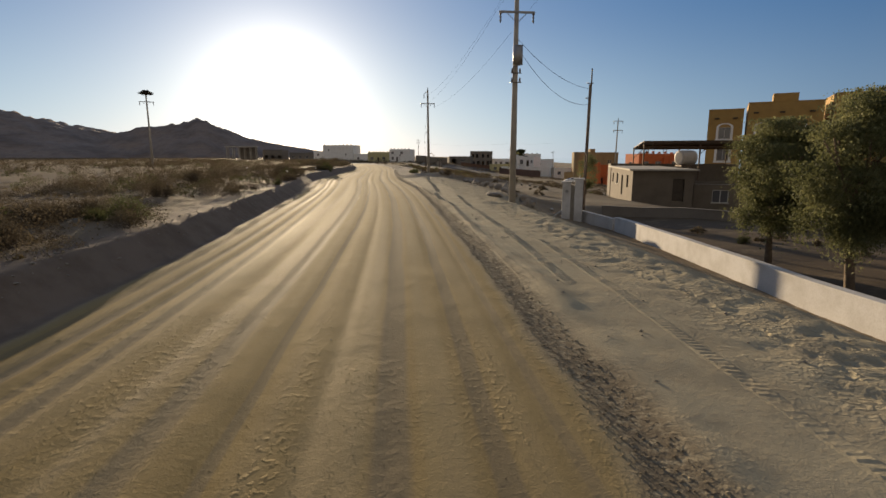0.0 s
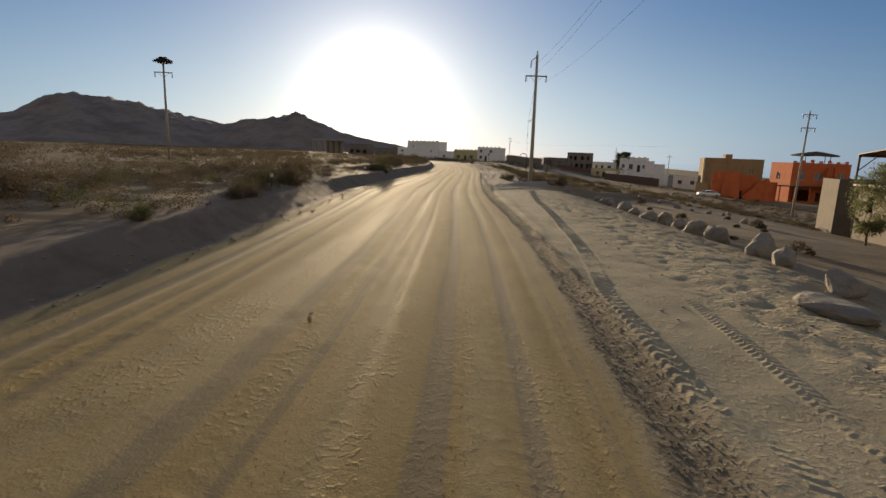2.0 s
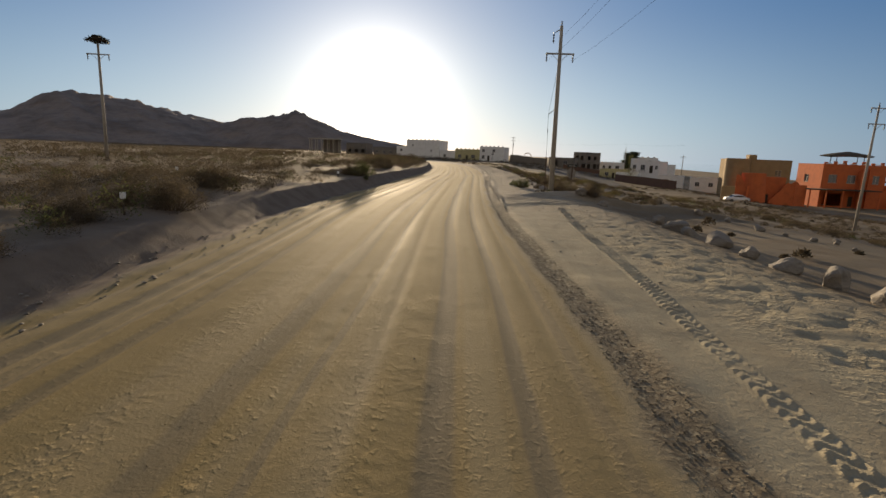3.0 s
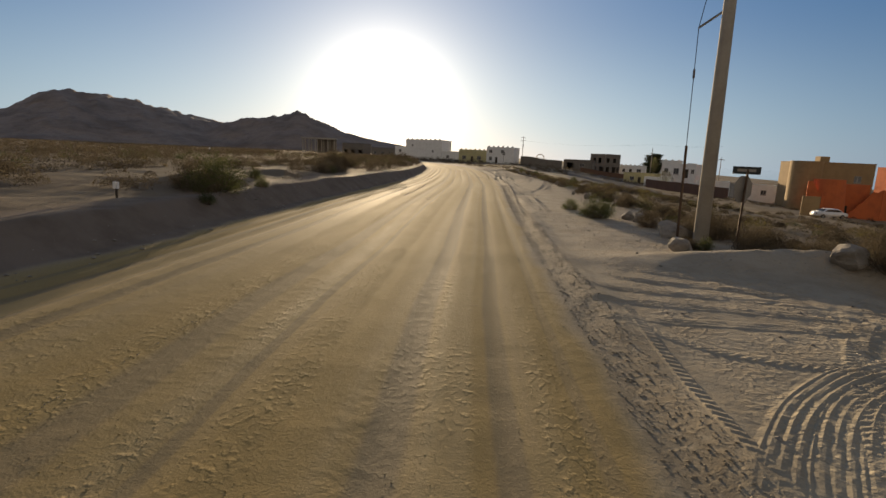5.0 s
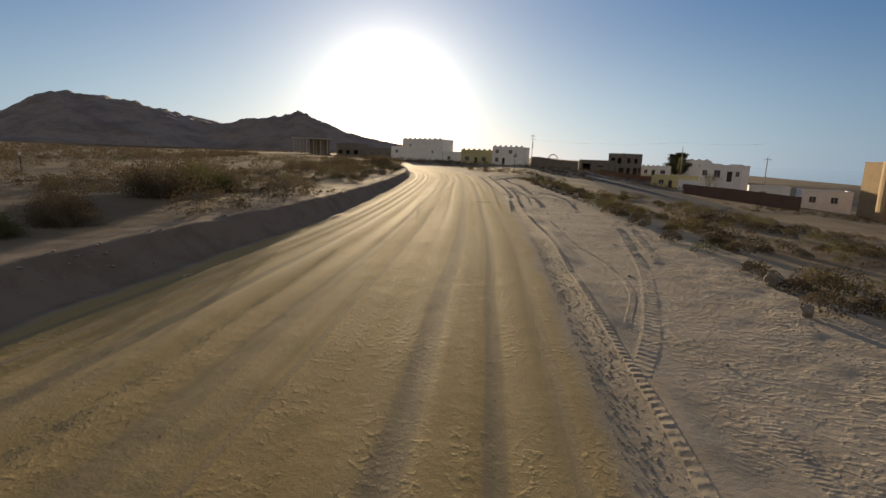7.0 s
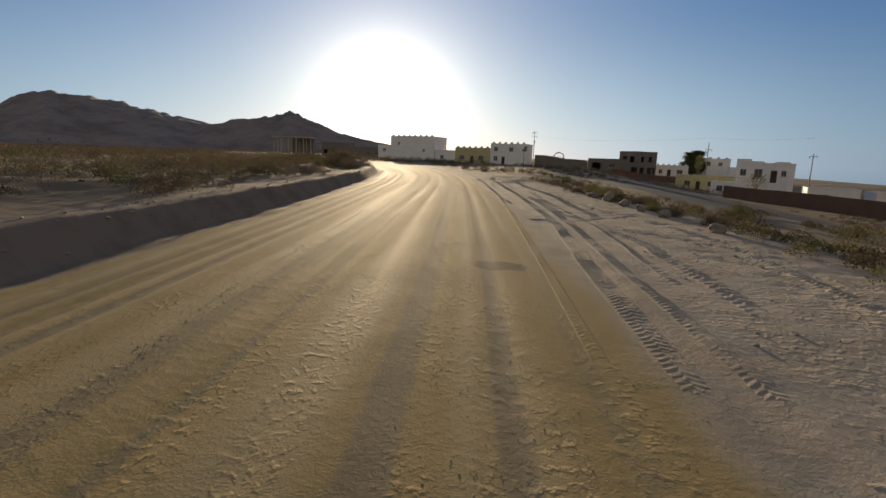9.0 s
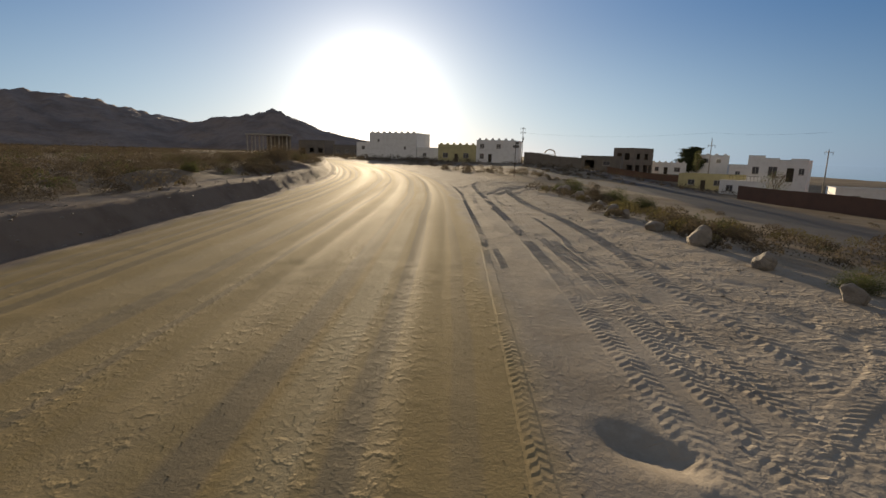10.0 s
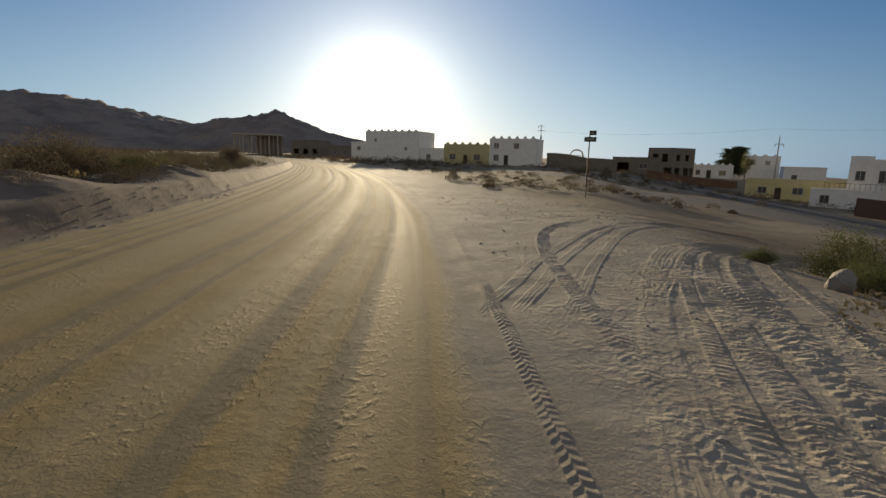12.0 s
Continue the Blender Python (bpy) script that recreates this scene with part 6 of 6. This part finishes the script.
# prints beside the second stretch of the road: (y, offset) points, width, lug spacing, lug height, pattern
for pts, w, p, l, kd in (
        ([(86.5, 4.3), (88.5, 5.04), (89.8, 5.44), (91.9, 5.98), (94.4, 6.53), (98.1, 7.14), (103, 8.0)], 0.28, 0.2, 0.022, "bar"),
        ([(93.5, 6.8), (95.1, 7.12), (100.5, 8.04), (105, 8.8)], 0.24, 0.16, 0.014, "chevron"),
        ([(77, 4.4), (83, 4.49), (85.3, 4.57), (92.8, 4.6), (98.7, 4.62), (106, 4.5)], 0.12, 0.15, 0.024, "bar"),
        ([(77.9, 5.5), (83, 5.62), (88.7, 5.68), (92, 5.75)], 0.22, 0.08, 0.009, "bar"),
        ([(88, 4.7), (89.5, 5.0), (91.8, 5.6), (94.4, 5.66), (98, 5.3), (105.6, 5.37)], 0.12, 0.11, 0.01, "bar")):
    tyre_track("lugged tyre track on the sandy verge", along(pts), w, p, l, kd)
# parallel tracks along the verge and into the second side street: (y, offset) points, width, lug spacing, lug height, pattern
for pts, w, p, l, kd in (
        ([(105, 3.3), (112, 3.5), (120, 3.8), (126, 4.05)], 0.14, 0.1, 0.008, "chevron"),
        ([(124, 4.0), (128, 4.1), (135, 4.25), (139, 4.45), (146, 4.55)], 0.16, 0.1, 0.02, "chevron"),
        ([(145, 4.55), (152, 4.45), (160, 4.2), (170, 3.9)], 0.14, 0.1, 0.004, "rib"),
        ([(105, 3.95), (111, 4.25), (112.6, 4.43), (114.2, 4.54), (117, 4.77), (122, 4.95), (128, 5.1), (135, 5.25), (139, 5.4), (143, 5.65), (148, 6.3), (151.5, 7.6), (154, 10)], 0.27, 0.12, 0.03, "chevron"),
        ([(105, 4.5), (111, 4.75), (113, 4.91), (116, 5.15), (122, 5.4), (128, 5.5)], 0.22, 0.11, 0.02, "chevron"),
        ([(109, 5.3), (112, 5.44), (113.8, 5.66), (118, 5.85), (125, 5.87), (126.6, 6.0), (131, 6.1)], 0.14, 0.13, 0.024, "bar"),
        ([(108, 5.7), (110, 5.9), (112.5, 6.01), (113.2, 6.12), (114.6, 6.15), (117, 5.8)], 0.34, 0.2, 0.045, "chevron"),
        ([(118.0, 5.9), (118.7, 6.35), (119.3, 6.55), (121.0, 6.6), (123.0, 6.55), (124.6, 6.72), (127, 6.85), (131, 6.88), (134, 6.7), (136.4, 6.75), (138.5, 6.92), (140, 7.0), (143, 7.5), (147, 8.9)], 0.36, 0.18, 0.045, "chevron"),
        ([(131, 4.55), (135, 4.65), (136.5, 4.73), (140, 4.95)], 0.22, 0.09, 0.006, "bar"),
        ([(131, 5.6), (135, 5.7), (137, 5.8), (140, 6.1)], 0.16, 0.1, 0.008, "chevron"),
        ([(136.5, 4.6), (137.9, 4.77), (139.7, 5.12), (143.1, 6.22), (145.9, 7.69), (149.8, 10.24), (152, 13)], 0.34, 0.12, 0.02, "rib"),
        ([(138.5, 5.6), (139.5, 5.87), (144.6, 7.62), (148, 9.4)], 0.28, 0.12, 0.016, "bar"),
        ([(120.55, 4.6), (120.5, 5.05), (120.4, 5.5), (120.45, 6.0), (120.6, 6.5)], 0.2, 0.13, 0.024, "chevron"),
        ([(117.65, 4.5), (117.7, 4.9), (117.85, 5.3), (117.95, 5.8), (118.1, 6.3)], 0.17, 0.19, 0.04, "bar"),
        ([(116, 5.9), (118.7, 5.69), (119.7, 5.5), (121.5, 5.6), (123.4, 5.69), (124.5, 5.65), (127, 5.75)], 0.2, 0.12, 0.022, "chevron"),
        ([(122.2, 8.9), (121, 8.3), (119.6, 7.37), (118.5, 6.27), (117.4, 5.22), (116.6, 4.4)], 0.24, 0.12, 0.02, "chevron"),
        ([(126, 6.95), (124, 7.1), (121.9, 7.3), (120.9, 7.59), (119.5, 8.1), (118, 8.9)], 0.14, 0.1, 0.016, "bar"),
        ([(122.6, 7.0), (123.6, 6.35), (123.9, 6.1), (124.3, 5.96), (125.2, 5.5)], 0.16, 0.1, 0.014, "chevron"),
        ([(119, 5.95), (120, 5.75), (121.2, 5.2), (122.2, 4.4)], 0.22, 0.12, 0.016, "chevron"),
        ([(118.2, 7.1), (119.3, 7.5), (121, 7.0), (123, 6.1)], 0.2, 0.11, 0.014, "bar"),
        ([(121.5, 4.2), (123.7, 4.19), (126, 4.25)], 0.14, 0.08, 0.01, "bar"),
        ([(114, 7.6), (116, 6.8), (117.5, 5.6), (118, 4.6)], 0.24, 0.12, 0.016, "chevron"),
        ([(112, 8.6), (114.5, 7.8), (116.2, 6.2), (116.6, 5.0)], 0.26, 0.13, 0.018, "chevron"),
        ([(108, 7.4), (112, 7.9), (116, 8.2), (121, 7.9)], 0.26, 0.13, 0.02, "chevron")):
    tyre_track("lugged tyre track along the sandy verge", along(pts), w, p, l, kd)
for x0, w, p, l, kd in ((-17.8, 0.3, 0.1, 0.016, "rib"), (-17.3, 0.2, 0.1, 0.03, "bar"), (-16.9, 0.26, 0.1, 0.024, "chevron"), (-16.4, 0.36, 0.17, 0.04, "chevron"), (-15.7, 0.2, 0.1, 0.016, "chevron")):
    tyre_track("tyre track sweeping off into the side street", [(x0 - 0.1, 138.4), (x0, 139.5), (x0 + 0.4, 143), (x0 + 1.0, 146.5), (x0 + 2.0, 149.5), (x0 + 3.8, 152.0), (x0 + 6.8, 154.0), (x0 + 11, 155.2)], w, p, l * 0.8, kd)
for a in (0.0, 0.4, 1.0):
    tyre_track("curving tyre track turning off the main road", [(-19.6 + a, 142.2), (-19.1 + a, 144.6), (-18.65 + a, 147.1), (-17.25 + a * 0.8, 151.6), (-14.8 + a * 0.6, 155.2), (-10.5, 157.6 - a * 0.5)], 0.2, 0.1, 0.016, "rib")
for a in (0.0, 1.4):
    tyre_track("faint tyre track turning off the main road", along([(150 + a, 5.2), (152 + a, 6.4), (154 + a, 8.6), (155.4 + a, 12), (156.4 + a, 17)]), 0.14, 0.08, 0.005, "bar")


for pts, n in (([(57.14, -0.95), (60.8, -0.82), (64.46, -0.68)], 260), ([(82.76, -1.24), (86.42, -1.19), (90.69, -1.31), (93.74, -1.5)], 1500), ([(101, -0.3), (104, -0.6), (107.5, -1.05), (114, -1.16), (118, -1.2)], 700)):
    def line(r, n, pts=pts):
        Y = pts[0][0] + (pts[-1][0] - pts[0][0]) * r.rand(n)
        return centre(Y) + np.interp(Y, [p[0] for p in pts], [p[1] for p in pts]) + (0.06 if n == 1500 else 0.022) * r.randn(n), Y
    pebbles("thin line of crumbled earth along the road", n, line, 407, (0.004, 0.011))
M_LITTER = coat("dark_plant_litter", (0.075, 0.06, 0.035), (0.04, 0.032, 0.02), 0.95, 30, 3)
pebbles("patch of dark crumbled plant litter on the road", 260, lambda r, n: (-13.8 + 0.28 * r.randn(n), 110.5 + 0.22 * r.randn(n)), 406, (0.003, 0.009), None, M_LITTER)


# ---- signs ----
M_SIGN = coat("sign_back", (0.30, 0.28, 0.25), (0.2, 0.18, 0.16), 0.5, 20, 3, 0.1, 0.001, 0.3)
M_SIGNFACE = coat("dark_sign_face", (0.035, 0.04, 0.04), (0.025, 0.03, 0.03), 0.5, 20, 3)
t = thing("street_sign", "octagonal road sign seen from behind, street plate on top", "road sign", ground_at(-1.04, 74.71), -16)
part("post", tubed((0, 0, -0.4), (0.03, 0, 2.2), 0.034, sides=8), M_RUST, t)
bm = bmesh.new()
ring = [[bm.verts.new((0.42 * math.cos(math.pi * (2 * k + 1) / 8), y, 0.42 * math.sin(math.pi * (2 * k + 1) / 8))) for k in range(8)] for y in (0.035, 0.045)]
bm.faces.new(ring[0])
bm.faces.new(ring[1][::-1])
for k in range(8):
    bm.faces.new((ring[0][k], ring[1][k], ring[1][(k + 1) % 8], ring[0][(k + 1) % 8]))
ob = part("octagon", bm, M_SIGN, t)
ob.matrix_basis = pose(0, 0, 1.62, 0, 0, 52)
plate = part("street_plate", boxed(-0.36, 0.36, -0.012, 0.012, 2.06, 2.28, bevel=0.004), M_SIGNFACE, t)
part("lettering", boxed(-0.24, 0.24, -0.018, -0.013, 2.13, 2.21), M_SIGN, plate)
t = thing("signpost", "tall thin post with two dark sign boards", "road sign", ground_at(-16.9, 163.2), -20)
part("post", tubed((0, 0, -0.3), (0, 0, 3.2), 0.03, sides=8), M_RUST, t)
for x0, x1, z in ((-0.02, 0.30, 3.08), (-0.25, 0.32, 2.78)):
    pl = part("board", boxed(x0, x1, -0.02, 0.02, z - 0.1, z + 0.12, bevel=0.005), M_SIGNFACE, t)
    part("lettering", boxed(x0 + 0.1, x1 - 0.1, -0.027, -0.021, z - 0.03, z + 0.05), M_SIGN, pl)


# ---- wires ----
def wire(label, a, b, sag, r=0.012, name="power_line"):
    bm = bmesh.new()
    a, b = Vector(a), Vector(b)
    pts = [a.lerp(b, k / 14) - Vector((0, 0, sag * 4 * (k / 14) * (1 - k / 14))) for k in range(15)]
    for p, q in zip(pts, pts[1:]):
        tube(bm, p, q, r, sides=4, caps=False)
    me = bpy.data.meshes.new(name)
    bm.to_mesh(me)
    bm.free()
    me.materials.append(M_WIRE)
    return tagged(new(name, me), label, "cable", "overhead cables")


wire("thin overhead service cable to the meter mast", (4.9, 29.2, 9.0), (10.3, 34.5, 6.9), 0.5)
wire("thin overhead service cable to the meter mast", (4.9, 29.2, 8.6), (10.3, 34.5, 5.9), 0.9)
for dx, z1, z2 in ((-0.9, 10.7, 9.4), (0.0, 12.3, 11.0), (0.9, 10.7, 9.4)):
    wire("overhead power line strung along the street poles", (4.9 + dx, 29.2, z1), (-2.5 + dx, 73.0, z2), 0.9, 0.005)
    wire("overhead power line strung along the street poles", (4.9 + dx, 29.2, z1), (12.0 + dx, -26.0, z1), 0.9, 0.005)
wire("thin power line between the far street poles", (-22.4, 310.6, 10.6), (27.3, 256.9, 9.0), 1.2, 0.012)
wire("thin power line between the far street poles", (27.3, 256.9, 9.0), (45.0, 238.0, 8.6), 0.5, 0.012)
t = thing("guy_anchor", "slim dark guard tube of a pole stay wire", "stay wire", ground_at(-3.0, 73.6))
part("guard", tubed((0.04, 0, -0.2), (-0.02, 0, 2.65), 0.036, sides=8), M_RUST, t)
part("stay", tubed((-0.02, 0, 2.6), (-0.08, 0, 5.75), 0.01, sides=5), M_WIRE, t)
part("stay", tubed((-0.08, 0, 5.75), (0.4, -0.4, 9.4), 0.01, sides=5), M_WIRE, t)
part("splice", tubed((-0.055, 0, 4.45), (-0.06, 0, 4.68), 0.03, sides=8), M_RUST, t)
part("strut", tubed((-0.08, 0, 5.75), (0.45, -0.45, 6.1), 0.03, sides=6), M_METAL, t)

# ---- pole with a nest on the far plain ----
t = utility_pole((-45.0, 77.0, hz(-45, 77)), 20, 11.2, 0.0, (1.3,), False, "distant utility pole with a large stick nest on top", 0.17)
rng = random.Random(77)
V, F = [], []
for k in range(420):
    a, r = rng.uniform(0, 6.28), rng.uniform(0.1, 0.95)
    p = Vector((r * math.cos(a), r * math.sin(a), 11.0 + 0.55 * (1 - r) + rng.uniform(-0.12, 0.12)))
    d = Vector((-math.sin(a) + rng.uniform(-0.7, 0.7), math.cos(a) + rng.uniform(-0.7, 0.7), rng.uniform(-0.25, 0.15))).normalized()
    stick(V, F, p - d * 0.35, p + d * 0.35, 0.035)
ob = new("nest", mesh_of("nest", [(V, F, M_DARK)]))
ob.parent = t
tagged(ob, "wide dark nest of sticks")

# ---- unfinished columns on the hillside ----
t = thing("unfinished_building", "unfinished building with bare columns below the hill", "building", (-150, 334, hz(-150, 334)), 15)
for k in range(6):
    part("column", boxed(k * 3.6, k * 3.6 + 0.5, 0, 0.5, -1, 8.0, bevel=0.03), M_CONCRETE, t)
    part("column", boxed(k * 3.6, k * 3.6 + 0.5, 7, 7.5, -1, 8.0, bevel=0.03), M_CONCRETE, t)
part("slab", boxed(-0.6, 19.2, -0.6, 8.2, 8.0, 8.6), M_CONCRETE, t)
part("back_wall", boxed(7.5, 18.6, 7.1, 7.3, -1, 7.9), M_BLOCK, t)
house("flat_house", "long low flat-roofed house on the hillside", ground_at(-112, 345), -5, 24, 10, 5.0, M_BLOCK, front=grid_holes("w", 5, 24, 1.2, 2.0, 1.8), parapet=0.3)
house("flat_house", "low flat-roofed house with a wide roof on the hillside", ground_at(-132, 350), -5, 14, 10, 7.0, M_BLOCK, front=grid_holes("o", 3, 14, 1.2, 2.4, 2.2), parapet=0.3)

# ---- litter and stakes ----
for x, y, z in ((-13.9, 45.9, 0.45), (-23.24, 59.58, 0.41), (-42.4, 106.5, 1.1), (-17.75, 69.34, 0.24)):
    t = thing("marker_stake", "short white-topped marker stake in the scrub", "stake", ground_at(x, y))
    part("stake", boxed(-0.02, 0.02, -0.02, 0.02, -0.2, z), M_DARK, t)
    part("tip", boxed(-0.06, 0.06, -0.05, 0.05, z + 0.002, z + 0.18, bevel=0.015), M_WHITE, t)
M_DRIFT = coat("bleached_wood", (0.55, 0.45, 0.33), (0.42, 0.34, 0.25), 0.8, 40, 3)
for k, (x, y, L) in enumerate(((-12.38, 81.91, 0.26), (-17.02, 89.84, 0.35), (7.3, 2.8, 0.25), (1.3, 26.6, 0.3), (-4.3, 30.2, 0.12), (7.5, 31.5, 1.6), (8.0, 33.5, 1.1))):
    t = thing("fallen_branch" if L < 1 else "plank", "small dry stick lying on the sand" if L < 1 else "old pale plank lying on the sand", "stick" if L < 1 else "plank", ground_at(x, y), 40 + 67 * k)
    bm = bmesh.new()
    if L < 1:
        tube(bm, (-L / 2, 0, 0.012), (-L * 0.1, 0.05, 0.03), 0.012, 0.011, 6)
        tube(bm, (-L * 0.1, 0.05, 0.03), (L / 2, -0.03, 0.014), 0.011, 0.006, 6)
    else:
        box(bm, -L / 2, L / 2, -0.09, 0.09, 0.01, 0.06, bevel=0.006)
    part("stick" if L < 1 else "board", bm, M_DRIFT if L < 1 else M_CONCRETE, t)
t = thing("leaning_post", "short square concrete post leaning beside the meter pillar", "post", ground_at(7.75, 30.9), 20)
ob = part("post", boxed(-0.09, 0.09, -0.09, 0.09, -0.25, 1.05, bevel=0.015), M_CONCRETE, t)
ob.matrix_basis = pose(0, 0, 0, 0, 58, 0)
